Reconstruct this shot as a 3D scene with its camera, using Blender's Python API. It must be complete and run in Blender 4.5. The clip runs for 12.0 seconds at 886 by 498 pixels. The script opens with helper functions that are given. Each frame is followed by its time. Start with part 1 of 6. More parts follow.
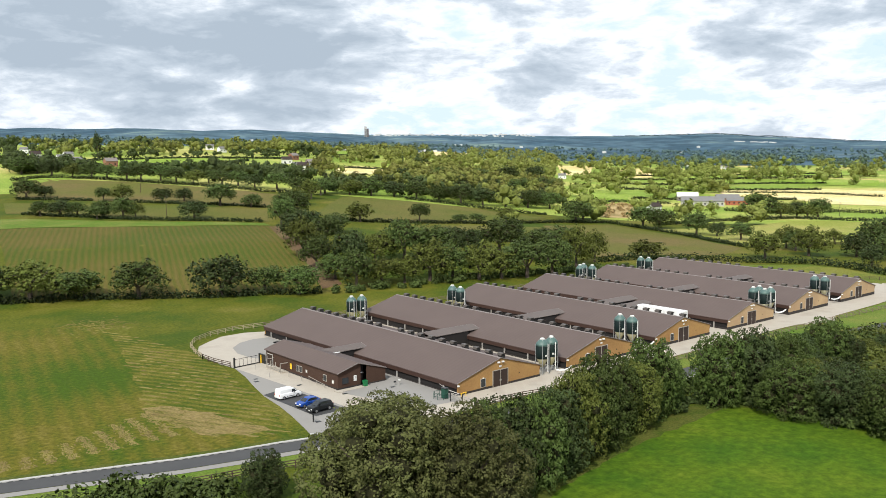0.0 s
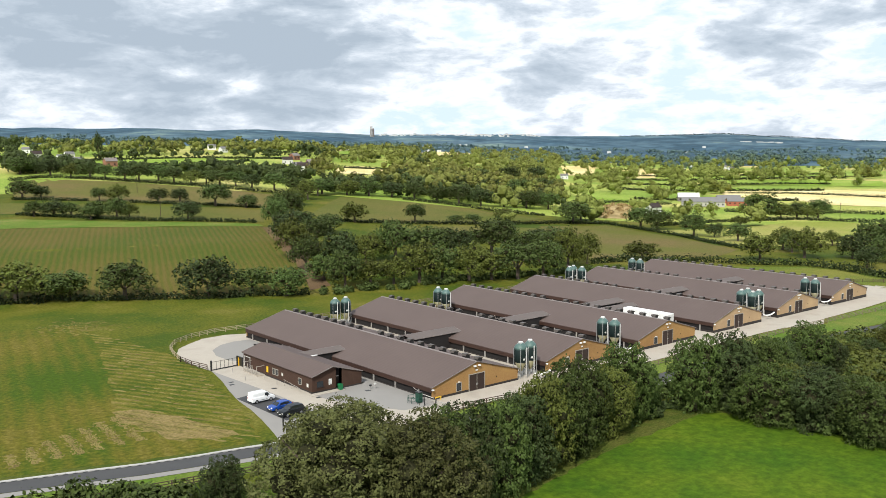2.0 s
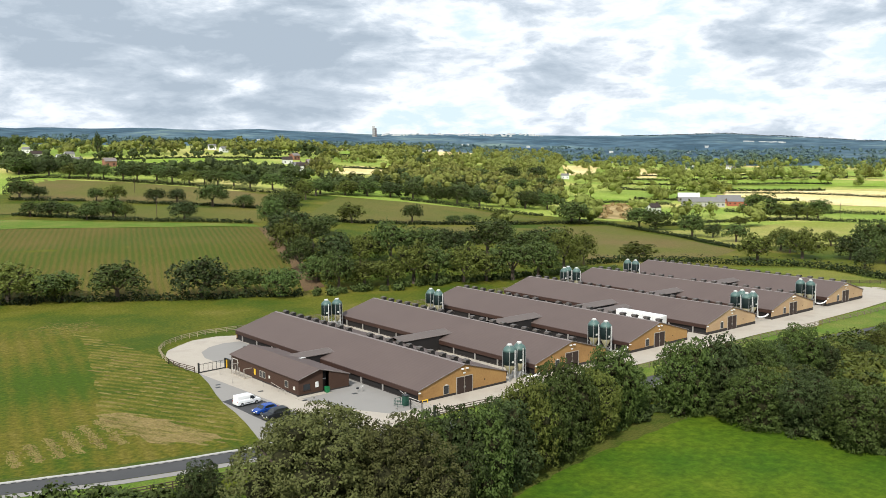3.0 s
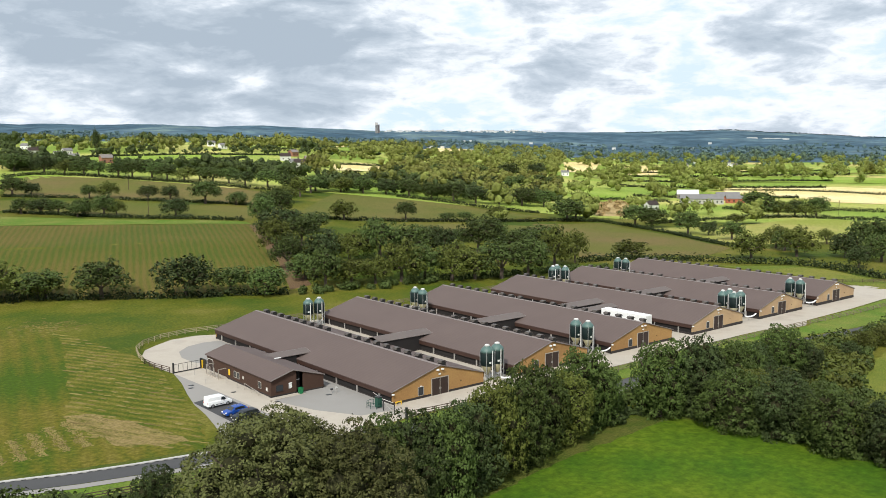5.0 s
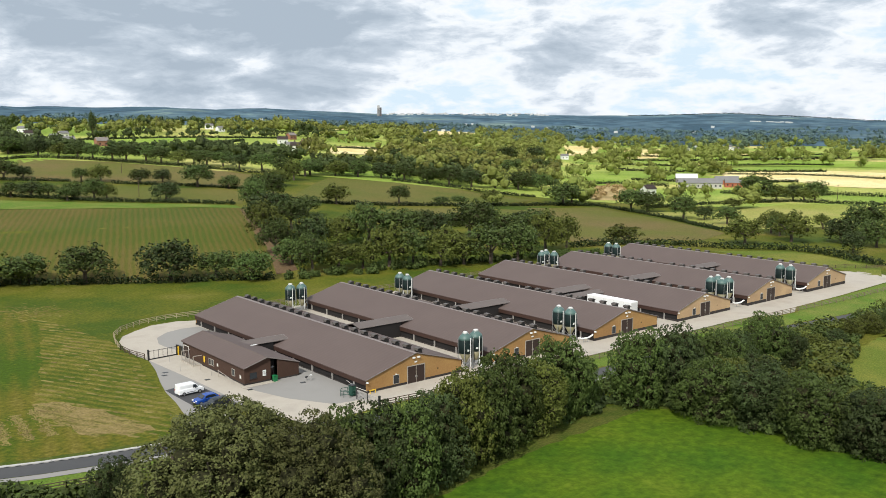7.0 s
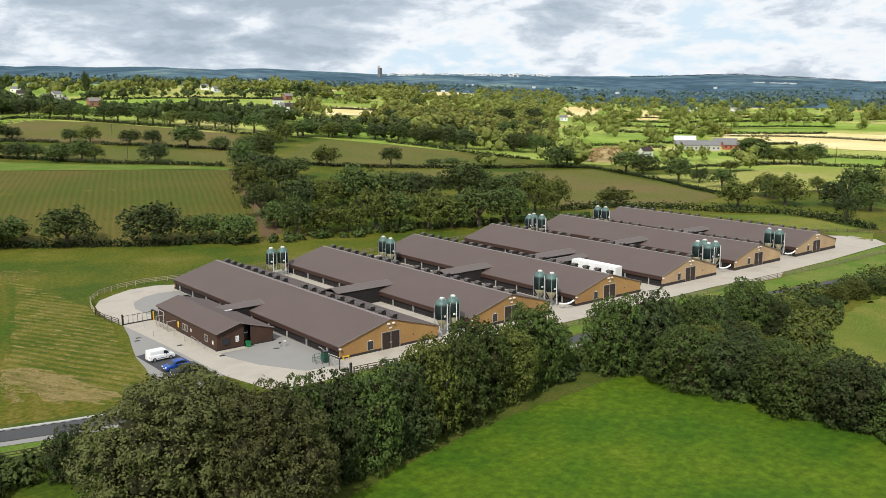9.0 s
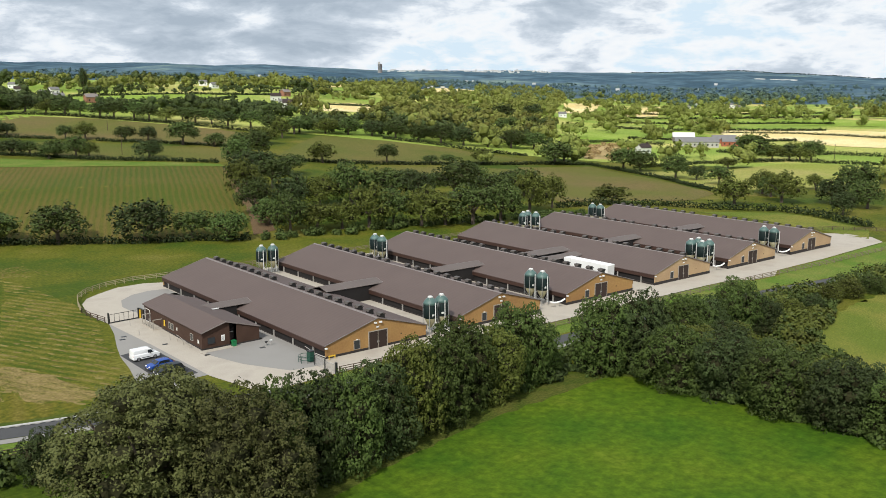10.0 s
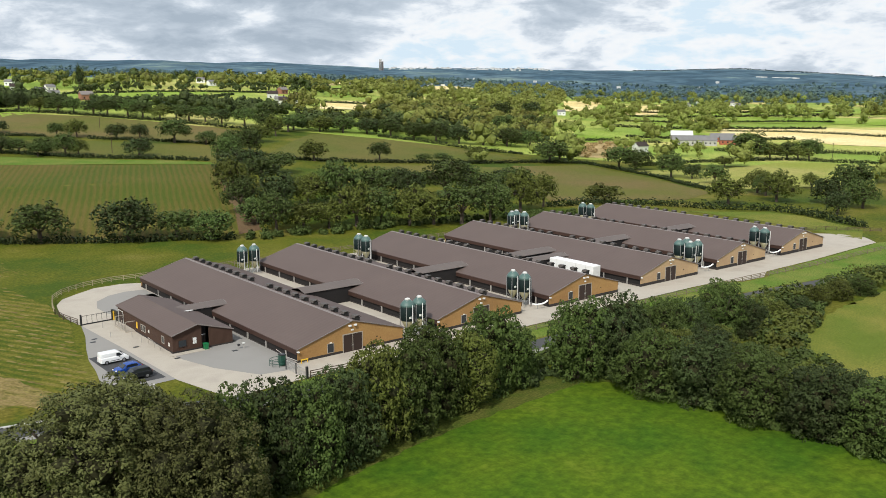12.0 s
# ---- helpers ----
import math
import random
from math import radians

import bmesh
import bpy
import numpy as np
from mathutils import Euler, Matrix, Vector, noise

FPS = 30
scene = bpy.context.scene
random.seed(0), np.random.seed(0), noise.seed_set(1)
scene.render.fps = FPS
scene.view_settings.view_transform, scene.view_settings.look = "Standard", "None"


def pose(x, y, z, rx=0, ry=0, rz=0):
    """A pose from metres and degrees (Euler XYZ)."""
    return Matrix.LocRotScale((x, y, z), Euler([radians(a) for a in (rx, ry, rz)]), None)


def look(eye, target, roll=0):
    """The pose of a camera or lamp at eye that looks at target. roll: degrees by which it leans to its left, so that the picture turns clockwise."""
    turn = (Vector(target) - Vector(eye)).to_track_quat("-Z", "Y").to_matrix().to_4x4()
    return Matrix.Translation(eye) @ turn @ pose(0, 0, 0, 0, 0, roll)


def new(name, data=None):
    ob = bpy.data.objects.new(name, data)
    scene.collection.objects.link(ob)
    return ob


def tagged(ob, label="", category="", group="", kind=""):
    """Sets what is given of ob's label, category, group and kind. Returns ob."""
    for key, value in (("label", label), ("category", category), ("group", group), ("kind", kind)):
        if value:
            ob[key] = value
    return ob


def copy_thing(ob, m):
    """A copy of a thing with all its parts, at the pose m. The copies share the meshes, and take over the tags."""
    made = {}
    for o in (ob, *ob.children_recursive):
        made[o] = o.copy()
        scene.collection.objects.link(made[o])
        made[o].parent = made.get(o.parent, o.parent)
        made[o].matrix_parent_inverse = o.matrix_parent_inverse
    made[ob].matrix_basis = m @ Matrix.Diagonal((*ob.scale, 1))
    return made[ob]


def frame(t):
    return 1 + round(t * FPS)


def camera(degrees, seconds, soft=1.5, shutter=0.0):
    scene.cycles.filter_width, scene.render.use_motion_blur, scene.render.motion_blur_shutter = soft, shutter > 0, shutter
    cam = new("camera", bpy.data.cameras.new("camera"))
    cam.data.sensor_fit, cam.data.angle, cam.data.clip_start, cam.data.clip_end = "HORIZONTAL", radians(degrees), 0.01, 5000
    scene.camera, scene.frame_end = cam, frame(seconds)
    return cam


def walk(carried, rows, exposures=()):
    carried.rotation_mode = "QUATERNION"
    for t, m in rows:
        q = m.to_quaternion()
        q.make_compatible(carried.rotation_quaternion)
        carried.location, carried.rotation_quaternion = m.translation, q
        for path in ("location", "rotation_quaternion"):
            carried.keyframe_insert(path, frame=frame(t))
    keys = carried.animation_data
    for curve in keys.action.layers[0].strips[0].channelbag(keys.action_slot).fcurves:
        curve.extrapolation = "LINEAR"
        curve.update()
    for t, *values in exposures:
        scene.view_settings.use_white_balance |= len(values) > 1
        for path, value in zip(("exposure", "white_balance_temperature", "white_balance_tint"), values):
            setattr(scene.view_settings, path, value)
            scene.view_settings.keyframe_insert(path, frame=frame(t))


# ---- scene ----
cam = camera(53.36, 12.0, soft=0.55)
walk(cam, [
    (0, look((-98.03, -112.04, 42.54), (30.63, 39.44, 20.12), -0.30)),
    (0.5, look((-96.87, -112.65, 42.54), (31.56, 39.02, 20.15), -0.26)),
    (1, look((-95.46, -113.21, 42.60), (32.65, 38.74, 20.23), -0.27)),
    (1.5, look((-94.20, -113.83, 42.77), (33.59, 38.37, 20.30), -0.29)),
    (2, look((-92.78, -114.34, 42.80), (34.71, 38.12, 20.36), -0.26)),
    (2.5, look((-91.39, -114.80, 42.98), (35.80, 37.89, 20.49), -0.26)),
    (3, look((-89.90, -115.20, 43.06), (37.05, 37.70, 20.54), -0.27)),
    (5, look((-84.43, -116.54, 43.24), (41.72, 36.89, 19.93), -0.24)),
    (5.5, look((-83.11, -116.77, 43.31), (42.82, 36.78, 19.55), -0.23)),
    (6, look((-81.73, -117.00, 43.38), (44.02, 36.63, 19.16), -0.19)),
    (6.5, look((-80.46, -117.21, 43.40), (45.11, 36.44, 18.40), -0.19)),
    (7, look((-79.11, -117.31, 43.33), (46.19, 36.20, 16.28), -0.17)),
    (9, look((-73.86, -118.00, 43.43), (50.25, 34.73, 7.79), -0.08)),
    (9.5, look((-72.59, -118.15, 43.52), (51.40, 34.52, 7.16), -0.04)),
    (10, look((-71.18, -118.13, 43.50), (52.73, 34.57, 7.03), -0.02)),
    (10.5, look((-69.89, -118.24, 43.53), (53.89, 34.53, 6.92), 0.01)),
    (11, look((-68.48, -118.14, 43.48), (55.20, 34.67, 6.73), 0.03)),
    (11.5, look((-67.19, -118.26, 43.48), (56.39, 34.61, 6.64), 0.06)),
    (12, look((-65.80, -118.29, 43.48), (57.66, 34.66, 6.53), 0.04)),
], exposures=[(0, -0.03), (6, -0.12), (8, -0.19), (12, -0.23)])

# ---- world and sun ----
SUN_AZ, SUN_EL = 238.0, 44.0  # degrees clockwise from +y, degrees up
world = bpy.data.worlds.new("sky")
scene.world = world
world.use_nodes = True
nt = world.node_tree
nt.nodes.clear()


def wnode(kind, **inputs):
    n = nt.nodes.new(kind)
    for k, v in inputs.items():
        n.inputs[k].default_value = v
    return n


def math_node(tree, op, a, b=None):
    n = tree.nodes.new("ShaderNodeMath")
    n.operation = op
    for i, v in enumerate((a, b)):
        if v is None:
            continue
        if isinstance(v, (int, float)):
            n.inputs[i].default_value = v
        else:
            tree.links.new(v, n.inputs[i])
    return n.outputs[0]


def ramp_node(tree, fac, stops):
    n = tree.nodes.new("ShaderNodeValToRGB")
    el = n.color_ramp.elements
    while len(el) < len(stops):
        el.new(0.5)
    for e, (p, c) in zip(el, stops):
        e.position = p
        e.color = (*c, 1) if len(c) == 3 else c
    tree.links.new(fac, n.inputs[0])
    return n.outputs[0]


sky = nt.nodes.new("ShaderNodeTexSky")
sky.sky_type = "NISHITA"
sky.sun_disc = False
sky.dust_density, sky.ozone_density = 0.1, 3.0
sky.sun_elevation, sky.sun_rotation = radians(SUN_EL), radians(SUN_AZ)
tc = nt.nodes.new("ShaderNodeTexCoord")


def sky_vector(stretch, offset):
    mp = nt.nodes.new("ShaderNodeMapping")
    mp.inputs["Scale"].default_value, mp.inputs["Location"].default_value = stretch, offset
    nt.links.new(tc.outputs["Generated"], mp.inputs[0])
    return mp.outputs[0]


def cloud_noise(scale, detail, rough, dist, stretch, offset):
    n = nt.nodes.new("ShaderNodeTexNoise")
    for k, v in (("Scale", scale), ("Detail", detail), ("Roughness", rough), ("Distortion", dist)):
        n.inputs[k].default_value = v
    nt.links.new(sky_vector(stretch, offset), n.inputs["Vector"])
    return n.outputs[0]


def glow(az, el, inner, outer):
    """1 towards that part of the sky, falling to 0: the thin bright cloud there."""
    a, e = radians(az), radians(el)
    dot = nt.nodes.new("ShaderNodeVectorMath")
    dot.operation = "DOT_PRODUCT"
    dot.inputs[1].default_value = (math.sin(a) * math.cos(e), math.cos(a) * math.cos(e), math.sin(e))
    nt.links.new(tc.outputs["Generated"], dot.inputs[0])
    m = nt.nodes.new("ShaderNodeMapRange")
    m.interpolation_type = "SMOOTHSTEP"
    for k, v in (("From Min", math.cos(radians(outer))), ("From Max", math.cos(radians(inner)))):
        m.inputs[k].default_value = v
    nt.links.new(dot.outputs["Value"], m.inputs["Value"])
    return m.outputs[0]


big = cloud_noise(3.6, 3.0, 0.5, 0.3, (1, 1, 3.2), (0.6, 0.2, 0.1))
puff = cloud_noise(8.5, 9.0, 0.57, 0.30, (1, 1, 3.0), (2.3, 1.1, 0.4))
wisp = cloud_noise(24.0, 7.0, 0.6, 0.3, (1, 1, 2.8), (5.3, 0.1, 0.9))
shape = math_node(nt, "ADD", math_node(nt, "MULTIPLY", big, 0.30), math_node(nt, "ADD", math_node(nt, "MULTIPLY", puff, 0.50), math_node(nt, "MULTIPLY", wisp, 0.20)))
thick = shape
# heavy grey bank, the bright break below it, and thin cloud towards the sun's far side
for az, el, inner, outer, amount in ((20, 15, 3, 22, 0.058), (34, 9.5, 2, 8, 0.034), (39, 3.2, 2, 9, -0.066), (60, 8, 4, 22, -0.030)):
    thick = math_node(nt, "ADD", thick, math_node(nt, "MULTIPLY", glow(az, el, inner, outer), amount))
# clouds close up towards the horizon
low = nt.nodes.new("ShaderNodeSeparateXYZ")
nt.links.new(tc.outputs["Generated"], low.inputs[0])
haze = nt.nodes.new("ShaderNodeMapRange")
for k, v in (("From Min", 0.02), ("From Max", 0.14), ("To Min", 0.10), ("To Max", 0.0)):
    haze.inputs[k].default_value = v
nt.links.new(low.outputs[2], haze.inputs["Value"])
cover = ramp_node(nt, math_node(nt, "ADD", shape, haze.outputs[0]), [(0.330, (0, 0, 0)), (0.405, (1, 1, 1))])
tint = ramp_node(nt, thick, [(0.380, (0.70, 0.85, 0.97)), (0.412, (0.83, 0.92, 0.99)), (0.440, (0.95, 0.975, 1.0)), (0.470, (0.87, 0.925, 0.98)), (0.494, (0.72, 0.79, 0.87)), (0.53, (0.56, 0.64, 0.73)), (0.60, (0.42, 0.50, 0.59))])
bg_sky = wnode("ShaderNodeBackground", Strength=0.12)
nt.links.new(sky.outputs[0], bg_sky.inputs[0])
bg_cloud = wnode("ShaderNodeBackground", Strength=1.14)
nt.links.new(tint, bg_cloud.inputs[0])
mixw = nt.nodes.new("ShaderNodeMixShader")
nt.links.new(cover, mixw.inputs[0])
nt.links.new(bg_sky.outputs[0], mixw.inputs[1])
nt.links.new(bg_cloud.outputs[0], mixw.inputs[2])
nt.links.new(mixw.outputs[0], nt.nodes.new("ShaderNodeOutputWorld").inputs[0])

sun = new("sun", bpy.data.lights.new("sun", "SUN"))
sun.data.energy, sun.data.angle, sun.data.color = 4.55, radians(3), (1.0, 0.965, 0.875)
_a, _e = radians(SUN_AZ), radians(SUN_EL)
sun.matrix_world = look((300 * math.sin(_a) * math.cos(_e), 300 * math.cos(_a) * math.cos(_e), 300 * math.sin(_e)), (0, 0, 0))

# ---- materials ----


def material(name, colour, rough=0.8, metal=0.0, vary=0.15, scale=1.0, grain=12.0, bump=0.0, bump_dist=0.02, stain=0.0, spread=0.0, island=0.0, spec=0.5, stretch=(1, 1, 1)):
    """Base colour with broad stains and fine grain in object metres; spread varies it from object to object, island from piece to piece."""
    m = bpy.data.materials.new(name)
    m.use_nodes = True
    t = m.node_tree
    b = t.nodes["Principled BSDF"]
    b.inputs["Roughness"].default_value, b.inputs["Metallic"].default_value = rough, metal
    b.inputs["Specular IOR Level"].default_value = spec
    geo = t.nodes.new("ShaderNodeNewGeometry")
    mp = t.nodes.new("ShaderNodeMapping")
    mp.inputs["Scale"].default_value = stretch
    t.links.new(geo.outputs["Position"], mp.inputs[0])
    nb = t.nodes.new("ShaderNodeTexNoise")
    nb.inputs["Scale"].default_value, nb.inputs["Detail"].default_value = 0.35 * scale, 6
    nf = t.nodes.new("ShaderNodeTexNoise")
    nf.inputs["Scale"].default_value, nf.inputs["Detail"].default_value = grain * scale, 5
    for n in (nb, nf):
        t.links.new(mp.outputs[0], n.inputs["Vector"])
    val = math_node(t, "ADD", math_node(t, "MULTIPLY", nb.outputs[0], 1.2), math_node(t, "MULTIPLY", nf.outputs[0], 0.8))
    val = math_node(t, "MULTIPLY", math_node(t, "SUBTRACT", val, 1.0), 2.2 * vary)
    if stain:
        st = ramp_node(t, nb.outputs[0], [(0.52, (0, 0, 0)), (0.70, (1, 1, 1))])
        val = math_node(t, "SUBTRACT", val, math_node(t, "MULTIPLY", st, stain))
    if spread:
        info = t.nodes.new("ShaderNodeObjectInfo")
        val = math_node(t, "ADD", val, math_node(t, "MULTIPLY", math_node(t, "SUBTRACT", info.outputs["Random"], 0.5), spread))
    if island:
        val = math_node(t, "ADD", val, math_node(t, "MULTIPLY", math_node(t, "SUBTRACT", geo.outputs["Random Per Island"], 0.5), island))
    hsv = t.nodes.new("ShaderNodeHueSaturation")
    hsv.inputs["Color"].default_value = (*colour, 1)
    t.links.new(math_node(t, "ADD", val, 1.0), hsv.inputs["Value"])
    t.links.new(math_node(t, "ADD", math_node(t, "MULTIPLY", val, 0.03), 0.5), hsv.inputs["Hue"])
    t.links.new(hsv.outputs[0], b.inputs["Base Color"])
    if bump:
        bp = t.nodes.new("ShaderNodeBump")
        bp.inputs["Strength"].default_value, bp.inputs["Distance"].default_value = bump, bump_dist
        t.links.new(nf.outputs[0], bp.inputs["Height"])
        t.links.new(bp.outputs[0], b.inputs["Normal"])
    return m


def two_tone(name, c1, c2, scale, rough=0.95, lo=0.42, hi=0.60, stripe=None, third=None, fine=3.0, bump=0.5, mottle=2.3):
    """Turf and crops: two colours in patches, fine tufts, and drill rows or mowing lines across the direction in degrees, so many metres apart."""
    m = bpy.data.materials.new(name)
    m.use_nodes = True
    t = m.node_tree
    b = t.nodes["Principled BSDF"]
    b.inputs["Roughness"].default_value = rough
    b.inputs["Specular IOR Level"].default_value = 0.15
    geo = t.nodes.new("ShaderNodeNewGeometry")
    n1 = t.nodes.new("ShaderNodeTexNoise")
    n1.inputs["Scale"].default_value, n1.inputs["Detail"].default_value, n1.inputs["Roughness"].default_value = scale, 7, 0.6
    t.links.new(geo.outputs["Position"], n1.inputs["Vector"])
    n2 = t.nodes.new("ShaderNodeTexNoise")
    n2.inputs["Scale"].default_value, n2.inputs["Detail"].default_value, n2.inputs["Roughness"].default_value = fine, 6, 0.7
    t.links.new(geo.outputs["Position"], n2.inputs["Vector"])
    fac = math_node(t, "ADD", math_node(t, "MULTIPLY", n1.outputs[0], 0.75), math_node(t, "MULTIPLY", n2.outputs[0], 0.25))
    if stripe:
        turn, width, amount = stripe
        mp = t.nodes.new("ShaderNodeMapping")
        mp.inputs["Rotation"].default_value = (0, 0, radians(turn))
        mp.inputs["Scale"].default_value = (1 / width, 1 / width, 1 / width)
        t.links.new(geo.outputs["Position"], mp.inputs[0])
        wv = t.nodes.new("ShaderNodeTexWave")
        wv.inputs["Scale"].default_value = 0.314
        wv.inputs["Distortion"].default_value = 2.2
        wv.inputs["Detail"].default_value = 3.0
        wv.inputs["Detail Scale"].default_value = 0.6
        t.links.new(mp.outputs[0], wv.inputs["Vector"])
        fac = math_node(t, "ADD", fac, math_node(t, "MULTIPLY", math_node(t, "SUBTRACT", wv.outputs["Fac"], 0.5), amount))
    stops = [(lo, c1), (hi, c2)]
    if third:
        stops.append((min(hi + 0.14, 1.0), third))
    col = ramp_node(t, fac, stops)
    hsv = t.nodes.new("ShaderNodeHueSaturation")
    t.links.new(col, hsv.inputs["Color"])
    t.links.new(math_node(t, "ADD", math_node(t, "MULTIPLY", n2.outputs[0], mottle), 1.0 - 0.5 * mottle), hsv.inputs["Value"])
    t.links.new(hsv.outputs[0], b.inputs["Base Color"])
    bp = t.nodes.new("ShaderNodeBump")
    bp.inputs["Strength"].default_value, bp.inputs["Distance"].default_value = bump, 0.15
    t.links.new(n2.outputs[0], bp.inputs["Height"])
    t.links.new(bp.outputs[0], b.inputs["Normal"])
    return m


def leaf_material(name, colour, spread=0.5, island=0.32):
    m = material(name, colour, rough=0.6, vary=0.30, scale=0.6, grain=4.0, spread=spread, island=island, spec=0.10)
    return m


def far_leaf(name, colour):
    """Foliage whose colour drifts from tree to tree over some tens of metres."""
    return material(name, colour, rough=0.7, vary=0.55, scale=0.14, grain=6.0, island=0.5, spec=0.1)


def ribbed(name, colour, axis, pitch, rough=0.55, vary=0.08, amount=0.25, dist=0.03):
    """Profiled sheet or upright boarding: fine ribs along one axis, over the stained base colour."""
    m = material(name, colour, rough=rough, vary=vary, scale=0.5, grain=6.0, spec=0.25)
    t = m.node_tree
    b = t.nodes["Principled BSDF"]
    geo = t.nodes.new("ShaderNodeNewGeometry")
    wv = t.nodes.new("ShaderNodeTexWave")
    wv.bands_direction = axis
    wv.inputs["Scale"].default_value = 0.314 / pitch
    wv.inputs["Distortion"].default_value = 0.0
    t.links.new(geo.outputs["Position"], wv.inputs["Vector"])
    bp = t.nodes.new("ShaderNodeBump")
    bp.inputs["Strength"].default_value, bp.inputs["Distance"].default_value = amount, dist
    t.links.new(wv.outputs["Fac"], bp.inputs["Height"])
    t.links.new(bp.outputs[0], b.inputs["Normal"])
    return m


M_ROOF = ribbed("roof_sheet", (0.110, 0.081, 0.073), "Y", 1.0, rough=0.65)
# link roofs: the extra light they catch is put into this paler colour
M_ROOF_XLIT = ribbed("lit_roof_sheet_cross", (0.128, 0.106, 0.098), "X", 1.0, rough=0.65)
M_TRIM = material("roof_trim", (0.20, 0.17, 0.16), rough=0.5, vary=0.08)
M_BOARD = ribbed("larch_boarding", (0.33, 0.190, 0.072), "X", 0.22, rough=0.8, vary=0.24, amount=0.22)
M_BOARDPALE = ribbed("pale_larch_boarding", (0.42, 0.290, 0.165), "X", 0.22, rough=0.8, vary=0.22, amount=0.22)
M_BROWNWALL = ribbed("brown_boarding", (0.062, 0.034, 0.024), "Y", 0.2, rough=0.8, vary=0.15, amount=0.5)
M_BROWNWALL_X = ribbed("brown_boarding_cross", (0.062, 0.034, 0.024), "X", 0.2, rough=0.8, vary=0.15, amount=0.5)
M_PLINTH = material("plinth", (0.030, 0.024, 0.022), rough=0.85, vary=0.2)
# near-black that paints shade under eaves and in recesses; also the grilles
M_DARK = material("shade_and_grille_black", (0.010, 0.008, 0.008), rough=0.9, vary=0.3)
M_FASCIA = material("fascia", (0.040, 0.017, 0.011), rough=0.7, vary=0.12)
M_POST = material("galvanised_post", (0.42, 0.40, 0.38), rough=0.5, metal=0.3, vary=0.12)
M_WHITE = material("white_paint", (0.80, 0.80, 0.79), rough=0.4, vary=0.04)
M_OFFWHITE = material("worn_white", (0.62, 0.62, 0.60), rough=0.5, vary=0.10)
M_FRAME = material("weathered_frame", (0.33, 0.30, 0.26), rough=0.6, vary=0.12)
M_DOOR = material("door_leaf", (0.030, 0.016, 0.012), rough=0.6, vary=0.12)
M_GLASS = material("dark_glass", (0.02, 0.025, 0.03), rough=0.08, vary=0.02, spec=0.6)
M_VENT = material("vent_black", (0.022, 0.021, 0.021), rough=0.5, vary=0.15)
M_COWL = material("vent_cowl", (0.070, 0.058, 0.050), rough=0.45, vary=0.12)
M_CONC = material("concrete", (0.405, 0.362, 0.305), rough=0.9, vary=0.16, scale=0.5, grain=16, bump=0.15, stain=0.22)
M_TARMAC = material("pale_tarmac", (0.252, 0.240, 0.225), rough=0.92, vary=0.08, scale=0.6, grain=25, bump=0.2, stain=0.05)
M_ASPHALT = material("asphalt", (0.045, 0.045, 0.048), rough=0.9, vary=0.14, scale=0.8, grain=25, bump=0.2)
M_LANE = material("lane_asphalt", (0.058, 0.058, 0.060), rough=0.9, vary=0.12, scale=0.8, grain=25, bump=0.2)
M_BRICK = material("weathered_brick", (0.28, 0.13, 0.085), rough=0.9, vary=0.2)
M_REDBRICK = material("red_brick", (0.36, 0.11, 0.065), rough=0.9, vary=0.2)
M_SLATE = material("slate", (0.17, 0.165, 0.165), rough=0.7, vary=0.15)
M_KERB = material("kerb", (0.42, 0.41, 0.39), rough=0.85, vary=0.10)
M_TIMBER = material("fence_timber", (0.34, 0.28, 0.18), rough=0.85, vary=0.2, spread=0.2)
M_OLDTIMBER = material("grey_fence_timber", (0.19, 0.155, 0.10), rough=0.85, vary=0.2, spread=0.2)
M_DARKTIMBER = material("dark_fence_timber", (0.075, 0.050, 0.034), rough=0.85, vary=0.2)
M_BLACK = material("black_steel", (0.018, 0.019, 0.020), rough=0.45, vary=0.1)
M_SILO = material("silo_green", (0.004, 0.014, 0.013), rough=0.62, vary=0.10, spec=0.35)
M_SILOTOP = material("silo_translucent", (0.075, 0.135, 0.122), rough=0.5, vary=0.08)
M_SILOCONE = material("silo_cone", (0.23, 0.21, 0.12), rough=0.45, vary=0.12)
M_STEEL = material("silo_steel", (0.34, 0.35, 0.35), rough=0.45, metal=0.4, vary=0.08)
M_YELLOW = material("yellow_paint", (0.75, 0.48, 0.03), rough=0.5, vary=0.06)
M_GREENPL = material("green_plastic", (0.010, 0.16, 0.055), rough=0.4, vary=0.06)
M_GREENPAINT = material("green_paint", (0.012, 0.065, 0.045), rough=0.4, vary=0.1)
M_CARBLUE = material("car_blue", (0.010, 0.055, 0.28), rough=0.22, vary=0.04, spec=0.7)
M_CARDARK = material("car_charcoal", (0.007, 0.009, 0.012), rough=0.3, vary=0.04, spec=0.45)
M_VANWHITE = material("van_white", (0.80, 0.81, 0.82), rough=0.25, vary=0.02, spec=0.6)
M_TYRE = material("tyre", (0.015, 0.015, 0.015), rough=0.9, vary=0.1)
M_RIM = material("alloy", (0.5, 0.5, 0.52), rough=0.3, metal=0.8, vary=0.05)
M_LAMPW = material("lamp_housing", (0.75, 0.75, 0.73), rough=0.4, vary=0.03)
M_RED = material("tail_lamp", (0.35, 0.01, 0.01), rough=0.3, vary=0.02)
M_BARK = material("bark", (0.085, 0.065, 0.050), rough=0.95, vary=0.25, bump=0.5)
M_GRASS = two_tone("meadow", (0.046, 0.076, 0.005), (0.094, 0.100, 0.008), 0.028, lo=0.43, hi=0.53, third=(0.17, 0.145, 0.035), fine=1.4, mottle=1.6)
M_VERGE = two_tone("verge", (0.085, 0.150, 0.016), (0.15, 0.175, 0.035), 0.10, third=(0.20, 0.17, 0.07))
